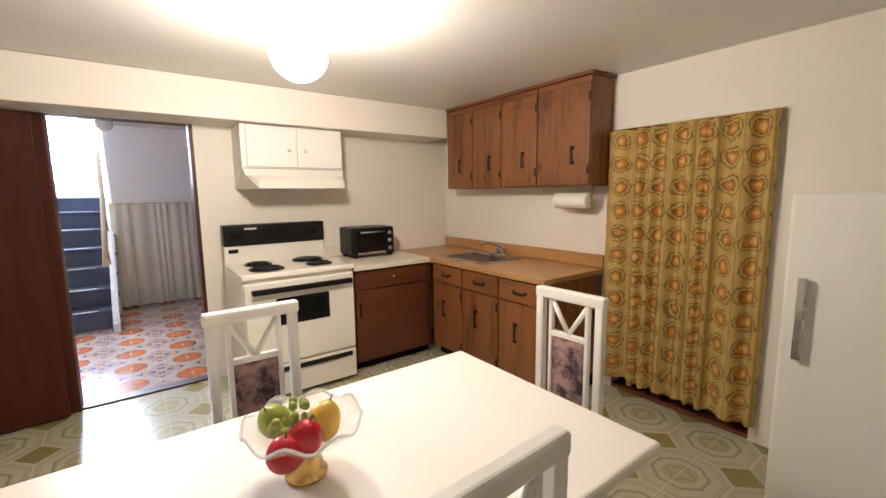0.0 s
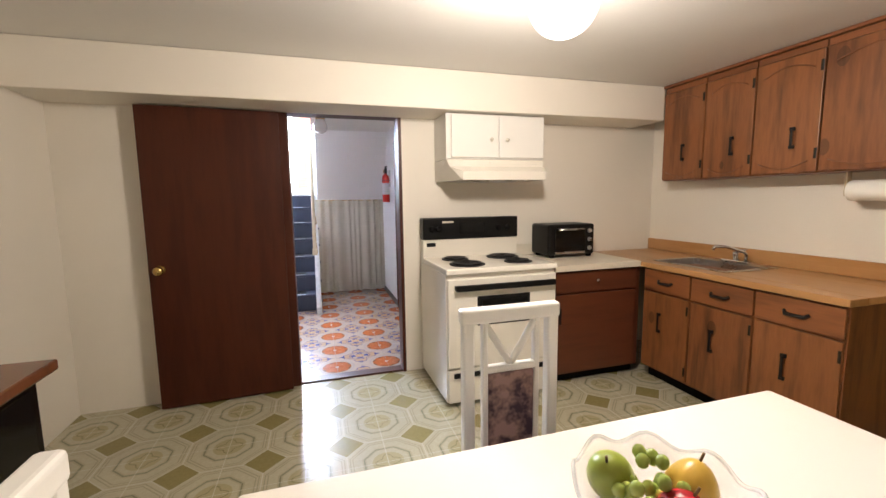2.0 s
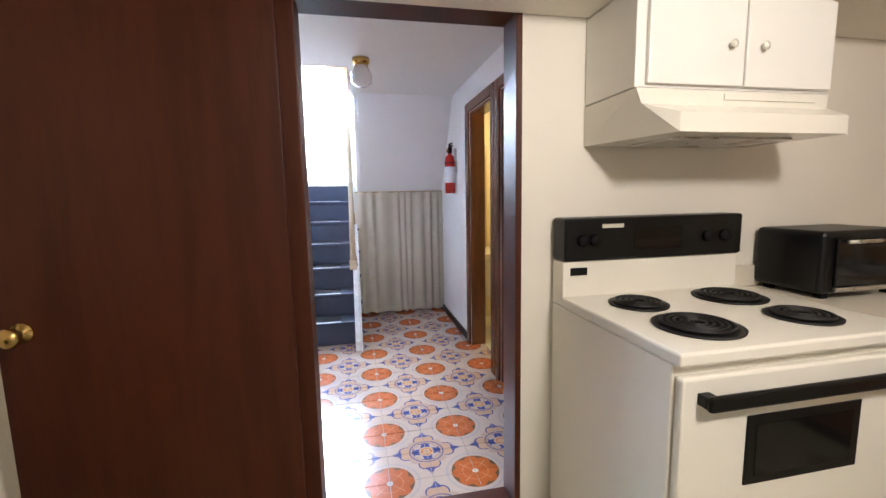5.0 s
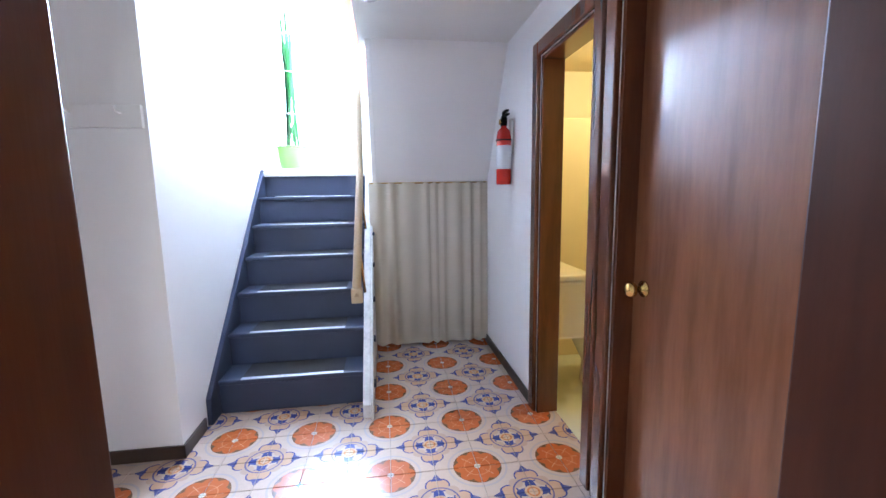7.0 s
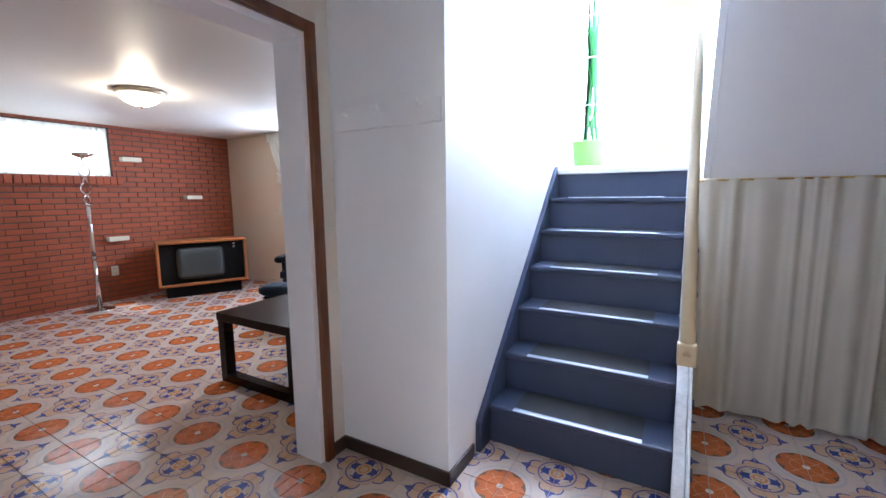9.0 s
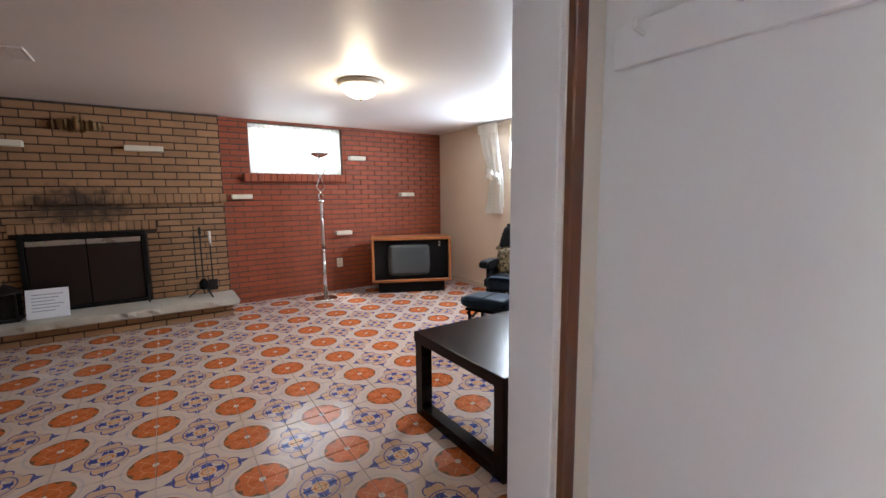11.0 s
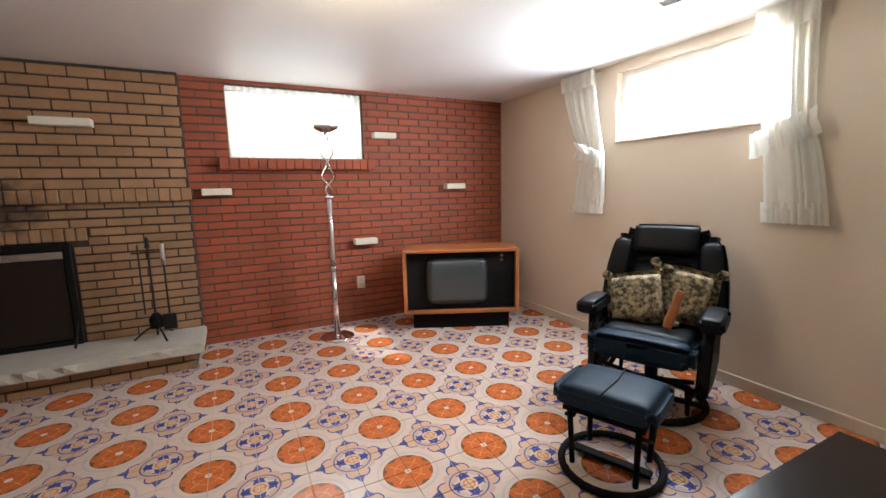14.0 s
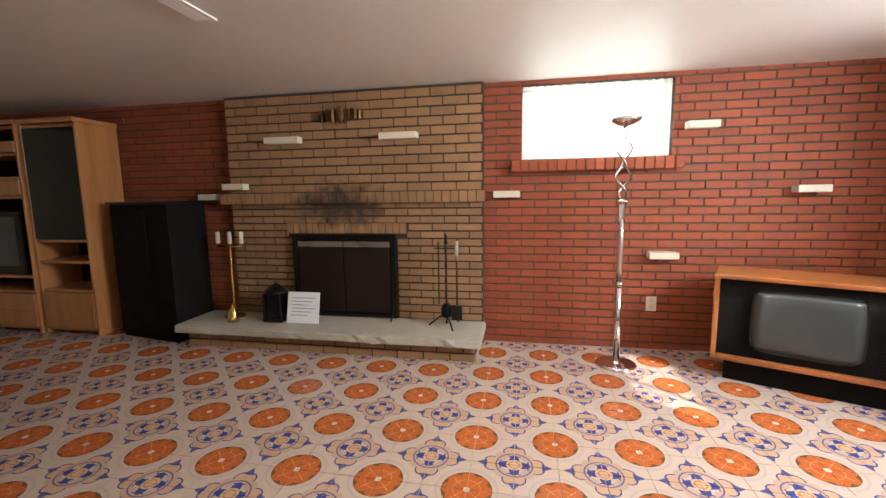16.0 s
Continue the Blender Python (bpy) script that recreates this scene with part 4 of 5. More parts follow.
part("collar", lathe([(0.06, 0.10), (0.065, 0.13), (0.08, 0.19), (0.085, 0.212)], 28), M_WHITE, g_)
# table
t_ = thing("dining_table", pose(0.475, -0.18, 0), "white laminate dining table with rounded corners", "table")
part("tabletop", box(-0.775, 0.775, -0.445, 0.445, 0.715, 0.75, 0.012, 3), M_TABLE, t_)
for x in (-0.66, 0.60):
    for y in (-0.36, 0.30):
        part("leg", box(x, x + 0.06, y, y + 0.06, 0, 0.714, 0.006), M_WHITE, t_)
for y in (-0.34, 0.32):
    part("apron", box(-0.6, 0.6, y, y + 0.02, 0.64, 0.714), M_WHITE, t_)


def dining_chair(m):
    """A white chair, its back at y 0, facing +y, with crossed bars over a cloth panel."""
    c = thing("dining_chair", m, "white lacquered dining chair with crossed bars and floral cloth back panel", "chair", "chairs round the table")
    hw = 0.157
    for x in (-hw, hw - 0.035):
        part("back_post", moved(box(x, x + 0.035, -0.018, 0.018, 0, 1.035, 0.006), Matrix()), M_WHITE, c)
        part("leg", box(x, x + 0.035, 0.37, 0.405, 0, 0.43, 0.005), M_WHITE, c)
        part("side_rail", box(x + 0.004, x + 0.03, 0.018, 0.37, 0.37, 0.43, 0.004), M_WHITE, c)
    part("top_rail", box(-hw - 0.006, hw + 0.006, -0.020, 0.020, 1.000, 1.047, 0.010, 3), M_WHITE, c)
    part("front_rail", box(-hw + 0.035, hw - 0.035, 0.375, 0.40, 0.37, 0.43, 0.004), M_WHITE, c)
    for x in (-0.095, 0.077):
        part("upright", box(x, x + 0.018, -0.012, 0.012, 0.50, 1.001, 0.004), M_WHITE, c)
    for sx in (-1, 1):
        part("cross_bar", tube([(sx * 0.085, 0, 0.998), (0, 0, 0.862)], 0.011, 8), M_WHITE, c)
    part("middle_rail", box(-0.08, 0.08, -0.014, 0.014, 0.843, 0.865, 0.004), M_WHITE, c)
    part("lower_rail", box(-hw + 0.03, hw - 0.03, -0.014, 0.014, 0.48, 0.51, 0.004), M_WHITE, c)
    part("back_panel", box(-0.077, 0.077, -0.012, 0.012, 0.511, 0.842, 0.008), M_UPHOL, c, "mauve floral cloth panel")
    part("seat", moved(cushion(0.36, 0.38, 0.07), pose(0, 0.21, 0.465)), M_UPHOL, c, "floral upholstered seat")
    return c


ch = dining_chair(pose(0.44, 0.47, 0, 0, 0, 180))
copy_thing(ch, pose(1.52, -0.11, 0, 0, 0, 92))
copy_thing(ch, pose(0.52, -0.72, 0, 0, 0, 2))
copy_thing(ch, pose(-0.46, -0.165, 0, 0, 0, -90))
# fruit bowl
b_ = thing("fruit_bowl", pose(0.415, -0.145, 0.75) @ Matrix.Diagonal((0.92, 0.92, 0.95, 1)), "crystal footed bowl on a gold base", "bowl")
part("foot", lathe([(0.055, 0), (0.057, 0.008), (0.035, 0.02), (0.045, 0.035), (0.028, 0.05), (0.03, 0.062)], 20), M_BRASS, b_, "ornate gold foot")
bm = lathe([(0.02, 0.062), (0.05, 0.07), (0.10, 0.10), (0.14, 0.135), (0.155, 0.15), (0.150, 0.153), (0.135, 0.14), (0.095, 0.107), (0.045, 0.076), (0.005, 0.07)], 48, False)
for v in bm.verts:
    r = math.hypot(v.co.x, v.co.y)
    v.co.z += 0.012 * math.sin(8 * math.atan2(v.co.y, v.co.x)) * max(0, (r - 0.08) / 0.07)
part("dish", bm, M_CRYSTAL, b_, "clear scalloped crystal dish")
part("rim", tube([(0.154 * math.cos(k / 32 * math.pi), 0.154 * math.sin(k / 32 * math.pi), 0.152 + 0.012 * math.sin(8 * k / 32 * math.pi)) for k in range(64)], 0.004, 8, True), M_CRYSTAL_RIM, b_, "beaded crystal rim")


def fruit(name, r, m, mat, label, long=1.0):
    prof = [(r * math.sin(math.pi * k / 14) * (1 + 0.12 * math.cos(math.pi * k / 14)) + 0.0008, -r * long * math.cos(math.pi * k / 14)) for k in range(15)]
    f_ = thing(name, m, label, "fruit")
    part("flesh", lathe(prof, 22, False), mat, f_)
    part("stem", tube([(0, 0, r * long * 0.9), (0.003, 0, r * long + 0.015)], 0.0025, 6), M_BRONZE, f_)


fruit("apple", 0.042, pose(0.352, -0.205, 0.862, 10), M_APPLE, "shiny red apple in the crystal bowl")
fruit("apple", 0.041, pose(0.400, -0.200, 0.882, 10, 15), M_APPLE, "dark red apple in the crystal bowl")
fruit("pear", 0.039, pose(0.360, -0.085, 0.885, 20, -30), M_PEAR, "yellow-green pear in the crystal bowl", 1.2)
fruit("lemon", 0.042, pose(0.462, -0.155, 0.880, 0, 20), M_LEMON, "large yellow fruit in the crystal bowl", 1.25)
gp = thing("grapes", pose(0.39, -0.13, 0.900), "bunch of green grapes in the crystal bowl", "fruit")
_r = random.Random(4)
for k in range(26):
    part("grape", moved(lathe([(0.011 * math.sin(math.pi * i / 8) + 0.0004, -0.013 * math.cos(math.pi * i / 8)) for i in range(9)], 10, False), pose(_r.uniform(-0.05, 0.045), _r.uniform(-0.055, 0.04), _r.uniform(-0.03, 0.03))), M_GRAPE, gp)
# dark wooden glass-front cabinet by the left wall
c = thing("tv_cabinet", pose(-1.60, 0.75, 0), "low dark wooden cabinet with a glass front", "cabinet")
part("top", box(-0.01, 0.46, -0.60, 0.62, 0.70, 0.745, 0.008), M_TRIM, c)
part("body", box(0.0, 0.40, -0.56, 0.58, 0.03, 0.70, 0.004), M_DARKWOOD, c)
part("glass_door", box(0.402, 0.415, -0.50, 0.52, 0.10, 0.66, 0.003), M_DARKGLASS, c, "dark glass door")
part("plinth", box(0.0, 0.43, -0.58, 0.60, 0.0, 0.08, 0.004), M_TRIM, c)

# ---- hall ----
c = thing("understairs_curtain", pose(0, 0, 0), "grey-beige gathered linen curtain under the stairs", "curtain")
part("drape", moved(pleated(0.97, 1.345, 9, 0.024, 8), pose(0.375, 5.60, 1.375)), M_LINEN, c)
part("rod", tube([(-0.10, 5.605, 1.372), (0.858, 5.605, 1.372)], 0.006), M_BRASS, c)
e_ = thing("fire_extinguisher", pose(0.80, 4.92, 1.34), "red fire extinguisher hung on the hall wall", "fire extinguisher")
part("cylinder", lathe([(0.002, 0), (0.045, 0), (0.048, 0.01), (0.048, 0.30), (0.040, 0.345), (0.018, 0.365), (0.016, 0.38)], 28), M_RED_PAINT, e_)
part("instruction_label", lathe([(0.0486, 0.10), (0.0488, 0.11), (0.0488, 0.24), (0.0486, 0.25)], 28, False), M_PAPER, e_, "white printed label")
part("strap", ring(0.049, 0.005, 0.285), M_MATT, e_)
part("valve", box(-0.018, 0.018, -0.022, 0.022, 0.375, 0.43, 0.005), M_MATT, e_)
part("lever", join(box(-0.012, 0.012, -0.09, 0.02, 0.43, 0.442, 0.003), box(-0.012, 0.012, -0.08, 0.0, 0.455, 0.467, 0.003), box(-0.008, 0.008, -0.01, 0.015, 0.44, 0.46)), M_MATT, e_)
part("gauge", moved(lathe([(0.016, 0), (0.016, 0.012), (0.002, 0.013)], 16), pose(-0.018, 0.0, 0.40, 0, -90)), M_BRASS, e_)
part("bracket", box(0.04, 0.06, -0.02, 0.02, 0.20, 0.42, 0.002), M_STEEL, e_)
r_ = thing("coat_rail", pose(0, 0, 0), "white painted coat rail board on the hall wall", "coat rail")
part("board", box(-1.60, -1.035, 4.276, 4.298, 1.60, 1.70, 0.003), M_WALL_HALL, r_)
for x in (-1.52, -1.32, -1.12):
    part("hook", tube([(x, 4.276, 1.665), (x, 4.24, 1.67), (x, 4.235, 1.69)], 0.005), M_WALL_HALL, r_)
l_ = thing("hall_light", pose(-0.02, 4.05, HC), "small unlit opal glass ceiling light", "ceiling lamp")
part("rose", lathe([(0.06, 0), (0.06, -0.025), (0.045, -0.05)], 24), M_BRASS, l_)
part("shade", lathe([(0.045, -0.05), (0.07, -0.10), (0.068, -0.16), (0.03, -0.19), (0.002, -0.192)], 24), M_OPAL, l_)
p_ = thing("potted_plant", pose(-1.14, 8.0, 1.60) @ Matrix.Scale(1.3, 4), "tall snake plant tied upright in a lime green pot", "plant")
part("pot", lathe([(0.002, 0), (0.125, 0), (0.130, 0.01), (0.150, 0.215), (0.156, 0.22), (0.157, 0.235), (0.148, 0.235), (0.14, 0.20), (0.002, 0.195)], 32), M_LIME, p_, "lime green plastic pot")
_r = random.Random(11)
for k in range(13):
    a, r, h = _r.uniform(0, 6.28), _r.uniform(0.03, 0.075), _r.choice((0.22, 0.35, 1.0, 1.15, 1.3, 1.4))
    bm = bmesh.new()
    prev = None
    for s in range(13):
        v = s / 12
        w = 0.022 * (0.5 + 0.9 * v) * (1 - v ** 4) + 0.001
        cx, cy = r * math.cos(a) * (1 - 0.55 * math.sin(3.1 * v)), r * math.sin(a) * (1 - 0.55 * math.sin(3.1 * v))
        tw = a + v * 1.2
        q = [bm.verts.new((cx + i * w * math.cos(tw), cy + i * w * math.sin(tw), 0.215 + h * v)) for i in (-1, 1)]
        q.insert(1, bm.verts.new((cx + 0.008 * math.sin(tw), cy - 0.008 * math.cos(tw), 0.215 + h * v)))
        if prev:
            bm.faces.new((prev[0], prev[1], q[1], q[0]))
            bm.faces.new((prev[1], prev[2], q[2], q[1]))
        prev = q
    bmesh.ops.solidify(bm, geom=bm.faces[:], thickness=0.003)
    part("leaf", bm, M_LEAF, p_)
for z in (0.55, 0.95, 1.30):
    part("tie", ring(0.058, 0.004, z), M_PAPER, p_)
# toilet
t_ = thing("toilet", pose(1.0, 4.72, 0), "cream ceramic toilet in the bathroom", "toilet")
part("tank", box(0.02, 0.22, -0.22, 0.22, 0.40, 0.76, 0.02, 3), M_CERAMIC, t_)
part("lid", box(0.01, 0.235, -0.235, 0.235, 0.762, 0.80, 0.012, 3), M_CERAMIC, t_)
part("bowl", moved(lathe([(0.10, 0), (0.11, 0.02), (0.10, 0.16), (0.17, 0.34), (0.19, 0.385), (0.002, 0.385)], 28), Matrix.Translation((0.42, 0, 0)) @ Matrix.Diagonal((1.25, 1, 1, 1))), M_CERAMIC, t_)
part("seat", moved(lathe([(0.19, 0.39), (0.20, 0.40), (0.19, 0.42), (0.002, 0.425)], 28), Matrix.Translation((0.42, 0, 0)) @ Matrix.Diagonal((1.25, 1, 1, 1))), M_WHITE, t_)
single("shower_panel", box(0, 1.0, 0, 0.03, 0.0, 1.82, 0.006), M_YELLOW, pose(1.25, 5.20, 0), "yellow shower surround panel in the bathroom", "panel")

# ---- living room ----
def block_shelf(y, z, w=0.20, x=BX):
    single("wall_block", box(0, 0.09, -w / 2, w / 2, 0, 0.055, 0.006), M_SHELF, pose(x, y, z), "pale stone block projecting from the brick wall", "wall block", "blocks on the brick walls")


for y, z in ((4.10, 1.27), (5.56, 1.77), (6.32, 1.28), (5.33, 0.77)):
    block_shelf(y, z, 0.22)
FX = -6.34  # face of the fireplace
for y, z in ((2.13, 1.77), (3.20, 1.77)):
    block_shelf(y, z, 0.33, FX)
block_shelf(1.62, 1.37, 0.22, FX)
block_shelf(1.28, 1.28, 0.20)
structure("wall_chimney", box(BX - 0.010, FX - 0.012, 1.53, 3.905, 0, LC - 0.002), M_MORTAR2, "buff brick chimney breast with raked joints")
structure("mantel_core", box(FX - 0.010, FX + 0.028, 1.45, 3.93, 1.235, 1.335), M_MORTAR2, "core of the brick mantel course")
# hearth
h_ = thing("hearth", pose(0, 0, 0), "rough grey stone hearth slab on brick base", "hearth")
bm = box(-6.338, -5.84, 1.25, 3.93, 0.135, 0.205)
bmesh.ops.subdivide_edges(bm, edges=[e for e in bm.edges if abs((e.verts[0].co - e.verts[1].co).y) > 1], cuts=40)
_r = random.Random(2)
for v in bm.verts:
    if v.co.x > -6:
        v.co.x += _r.uniform(-0.007, 0.005)
        v.co.z += _r.uniform(-0.002, 0.0015)
bmesh.ops.bevel(bm, geom=[e for e in bm.edges if e.calc_face_angle(0) > 0.8], offset=0.012, segments=2, affect="EDGES")
part("slab", bm, M_STONE, h_, "rough-edged grey stone slab")
part("base", box(-6.338, -5.935, 1.32, 3.87, 0, 0.134), M_MORTAR2, h_)
# firebox screen
f_ = thing("fire_screen", pose(FX, 2.65, 0.207), "dark framed fireplace screen with bronze mesh doors", "fire screen")
part("panel", box(0.004, 0.02, -0.46, 0.46, 0.02, 0.72), M_MATT, f_)
for y0, y1, z0, z1 in ((-0.49, -0.45, 0, 0.75), (0.45, 0.49, 0, 0.75), (-0.45, 0.45, 0.70, 0.75), (-0.45, 0.45, 0, 0.03)):
    part("frame", box(0.004, 0.045, y0, y1, z0, z1, 0.004), M_BLACK, f_)
for y0, y1 in ((-0.44, -0.005), (0.005, 0.44)):
    d_ = part("screen_door", box(0.021, 0.032, y0, y1, 0.04, 0.66, 0.003), surface("bronze_mesh", (0.014, 0.007, 0.0045), 0.5, 0.3, var=0.3), f_)
    part("top_bar", box(0.021, 0.036, y0, y1, 0.64, 0.69, 0.003), M_STEEL, d_)
for y in (-0.47, 0.47):
    part("foot", tube([(0.03, y, 0.20), (0.07, y, 0.10), (0.13, y, 0.03), (0.16, y, 0.008)], 0.008), M_IRON, f_)
# fire irons
f_ = thing("fireplace_tools", pose(-6.14, 3.62, 0.205), "black iron fireplace tool set with brush and poker", "fireplace tools")
part("post", tube([(0, 0, 0.03), (0, 0, 0.70)], 0.008), M_IRON, f_)
part("finial", lathe([(0.006, 0.69), (0.020, 0.70), (0.012, 0.73), (0.016, 0.75), (0.002, 0.78)], 14), M_IRON, f_)
for k in range(3):
    a = k * 2.094 + 0.5
    part("leg", tube([(0, 0, 0.12), (0.08 * math.cos(a), 0.08 * math.sin(a), 0.07), (0.15 * math.cos(a), 0.15 * math.sin(a), 0.01)], 0.007), M_IRON, f_)
part("hook_bar", tube([(0, -0.10, 0.66), (0, 0.10, 0.66)], 0.006), M_IRON, f_)
part("poker", tube([(0.01, 0.09, 0.12), (0.01, 0.09, 0.68)], 0.007), M_IRON, f_)
part("poker_grip", tube([(0.01, 0.09, 0.56), (0.01, 0.09, 0.72)], 0.014), M_STEEL, f_)
part("brush_rod", tube([(0.01, -0.06, 0.2), (0.01, -0.06, 0.72)], 0.006), M_IRON, f_)
part("brush", lathe([(0.012, 0.08), (0.045, 0.09), (0.045, 0.16), (0.02, 0.20)], 16), M_MATT, f_)
part("shovel", moved(box(-0.01, 0.01, -0.045, 0.045, 0, 0.12, 0.004), pose(0.02, 0.09, 0.07)), M_IRON, f_)
# sign, lantern, candelabra on the hearth
s_ = thing("paper_sign", pose(-6.05, 2.36, 0.207, 0, -12), "white printed notice propped on the hearth", "sign")
part("sheet", box(-0.004, 0.004, -0.15, 0.15, 0, 0.27, 0.001), M_PAPER, s_)
for k in range(6):
    part("text_line", box(0.0045, 0.0055, -0.11, 0.11 - 0.03 * (k % 3), 0.215 - k * 0.03, 0.222 - k * 0.03), surface("grey_ink", (0.30, 0.32, 0.40), 0.8), s_)
l_ = thing("lantern", pose(-6.12, 2.08, 0.205), "black metal candle lantern on the hearth", "lantern")
part("base", box(-0.09, 0.09, -0.09, 0.09, 0, 0.03, 0.004), M_IRON, l_)
for x in (-0.085, 0.07):
    for y in (-0.085, 0.07):
        part("post", box(x, x + 0.015, y, y + 0.015, 0.03, 0.25), M_IRON, l_)
part("roof", lathe([(0.125, 0.25), (0.11, 0.27), (0.05, 0.32), (0.02, 0.33), (0.004, 0.34)], 4), M_IRON, l_)
part("pane", box(-0.072, 0.068, -0.072, 0.068, 0.032, 0.248), M_DARKGLASS, l_)
part("loop", moved(ring(0.02, 0.003), pose(0, 0, 0.355, 90)), M_IRON, l_)
c_ = thing("candelabra", pose(-6.16, 1.62, 0.205), "tall brass candelabra with pale candles on the hearth", "candelabra")
part("base", lathe([(0.09, 0), (0.085, 0.015), (0.03, 0.03), (0.018, 0.06)], 24), M_BRASS, c_)
part("stem", lathe([(0.012, 0.05), (0.02, 0.12), (0.01, 0.2), (0.018, 0.35), (0.008, 0.5), (0.012, 0.66)], 18), M_BRASS, c_)
part("arm", tube([(0, -0.13, 0.66), (0, 0, 0.655), (0, 0.13, 0.66)], 0.008), M_BRASS, c_)
for y in (-0.12, 0.0, 0.12):
    part("cup", moved(lathe([(0.006, 0), (0.03, 0.012), (0.032, 0.02), (0.014, 0.02)], 16), pose(0, y, 0.665)), M_BRASS, c_)
    part("candle", moved(lathe([(0.018, 0), (0.018, 0.10), (0.002, 0.105)], 14), pose(0, y, 0.685)), M_SHELF, c_)
b_ = thing("brass_bell", pose(-6.03, 1.70, 0.205), "small polished brass bell and dark block on the hearth", "ornament")
part("bell", lathe([(0.055, 0), (0.05, 0.03), (0.04, 0.10), (0.015, 0.13), (0.004, 0.16)], 20), M_BRASS, b_)
e_ = thing("eagle_plaque", pose(FX, 2.68, 1.985), "dark gilded spread-wing wall ornament on the chimney", "wall ornament")
for sgn in (-1, 1):
    bm = bmesh.new()
    bmesh.ops.create_grid(bm, x_segments=10, y_segments=4, size=0.5)
    for v in bm.verts:
        u, w = v.co.x + 0.5, v.co.y
        v.co = (0.03 + 0.02 * math.sin(u * 3) + 0.008 * math.sin(u * 25), sgn * (0.02 + 0.19 * u), 0.02 * math.sin(u * 3.1) + w * 0.10 * (1 - 0.55 * u) + 0.012 * math.sin(u * 20 + w * 9))
    bmesh.ops.solidify(bm, geom=bm.faces[:], thickness=0.018)
    part("wing", bm, M_BRONZE, e_)
part("body", moved(lathe([(0.004, -0.06), (0.03, -0.03), (0.035, 0.02), (0.018, 0.06), (0.02, 0.08), (0.003, 0.10)], 14), pose(0.035, 0, 0)), M_BRONZE, e_)
# torchiere lamp
l_ = thing("floor_lamp", pose(-6.05, 4.94, 0), "chrome torchiere floor lamp with twisted neck", "floor lamp")
part("base", lathe([(0.002, 0), (0.145, 0), (0.147, 0.012), (0.13, 0.022), (0.03, 0.032), (0.02, 0.05)], 36), M_CHROME, l_)
part("pole", tube([(0, 0, 0.04), (0, 0, 0.62)], 0.024, 16), M_CHROME, l_)
part("pole", tube([(0, 0, 0.62), (0, 0, 1.22)], 0.019, 16), M_STEEL, l_)
part("collar", lathe([(0.026, 0.60), (0.03, 0.62), (0.026, 0.64)], 20), M_CHROME, l_)
part("collar", lathe([(0.012, 1.21), (0.05, 1.235), (0.012, 1.25)], 20), M_CHROME, l_)
for ph in (0, math.pi):
    part("twisted_bar", tube([(0.052 * math.sin(k / 24 * 4 * math.pi / 1.33 + ph) * math.sin(math.pi * k / 24) ** 0.3 if k else 0.0, 0.052 * math.cos(k / 24 * 4 * math.pi / 1.33 + ph) * (abs(math.sin(math.pi * 2 * k / 24)) + 0.05), 1.24 + 0.52 * k / 24) for k in range(25)], 0.007, 8), M_CHROME, l_)
part("bowl", lathe([(0.004, 1.755), (0.05, 1.765), (0.10, 1.79), (0.115, 1.815), (0.108, 1.815), (0.09, 1.795), (0.004, 1.78)], 32), M_CHROME, l_)
# old console television, turned a little
t_ = thing("console_television", pose(-5.90, 5.52, 0, 0, 0, 65), "old console television in orange oak cabinet on a black plinth", "television")
W_, D_ = 1.05, 0.42
part("top", box(0, W_, 0.0, D_, 0.712, 0.742, 0.006), M_TVWOOD, t_)
part("bottom", box(0, W_, 0.0, D_, 0.150, 0.180, 0.006), M_TVWOOD, t_)
for x in (0, W_ - 0.03):
    part("side", box(x, x + 0.03, 0.0, D_, 0.181, 0.711, 0.004), M_TVWOOD, t_)
part("bezel", join(box(0.031, W_ - 0.031, 0.05, D_ - 0.02, 0.181, 0.711)), M_MATT, t_)
bm = cushion(0.56, 0.42, 0.07, 0.5)
part("screen", moved(bm, pose(0.49, 0.045, 0.445, 90)), M_SCREEN, t_, "curved grey picture tube")
part("speaker_grille", join(*[box(0.83, 0.99, 0.044, 0.05, 0.22 + k * 0.02, 0.23 + k * 0.02) for k in range(16)]), M_MATT, t_)
for z in (0.63, 0.67):
    part("knob", moved(lathe([(0.014, 0), (0.012, 0.012), (0.002, 0.013)], 14), pose(0.90, 0.05, z, 90)), M_STEEL, t_)
part("plinth", box(0.08, W_ - 0.08, 0.06, D_ - 0.03, 0.0, 0.149, 0.004), M_MATT, t_, "black plinth")
o_ = thing("wall_outlet", pose(BX, 5.275, 0.39), "cream wall outlet plate on red brick", "outlet")
part("plate", box(0.0, 0.008, -0.04, 0.04, -0.062, 0.062, 0.003), M_SHELF, o_)
for z in (-0.025, 0.025):
    part("socket", box(0.008, 0.010, -0.014, 0.014, z - 0.014, z + 0.014, 0.001), M_BASE2, o_)
# window with gathered lace in the brick wall
w_ = tagged(new("window_2"), "high basement window with white lace curtain", "window", kind="structure")
for y0, y1, z0, z1 in ((4.22, 4.27, 1.58, 2.17), (5.32, 5.37, 1.58, 2.17), (4.27, 5.32, 1.58, 1.63), (4.27, 5.32, 2.12, 2.17), (4.78, 4.81, 1.63, 2.12)):
    part("window_frame", box(BX - 0.16, BX - 0.10, y0, y1, z0, z1, 0.004), M_WHITE, w_)
c_ = thing("lace_curtain", pose(0, 0, 0), "white gathered lace cafe curtain in the window", "curtain")
ob = part("drape", moved(pleated(1.14, 0.585, 15, 0.014, 5, rows=8), pose(BX - 0.05, 4.795, 2.17, 0, 0, 90)), M_LACE, c_)
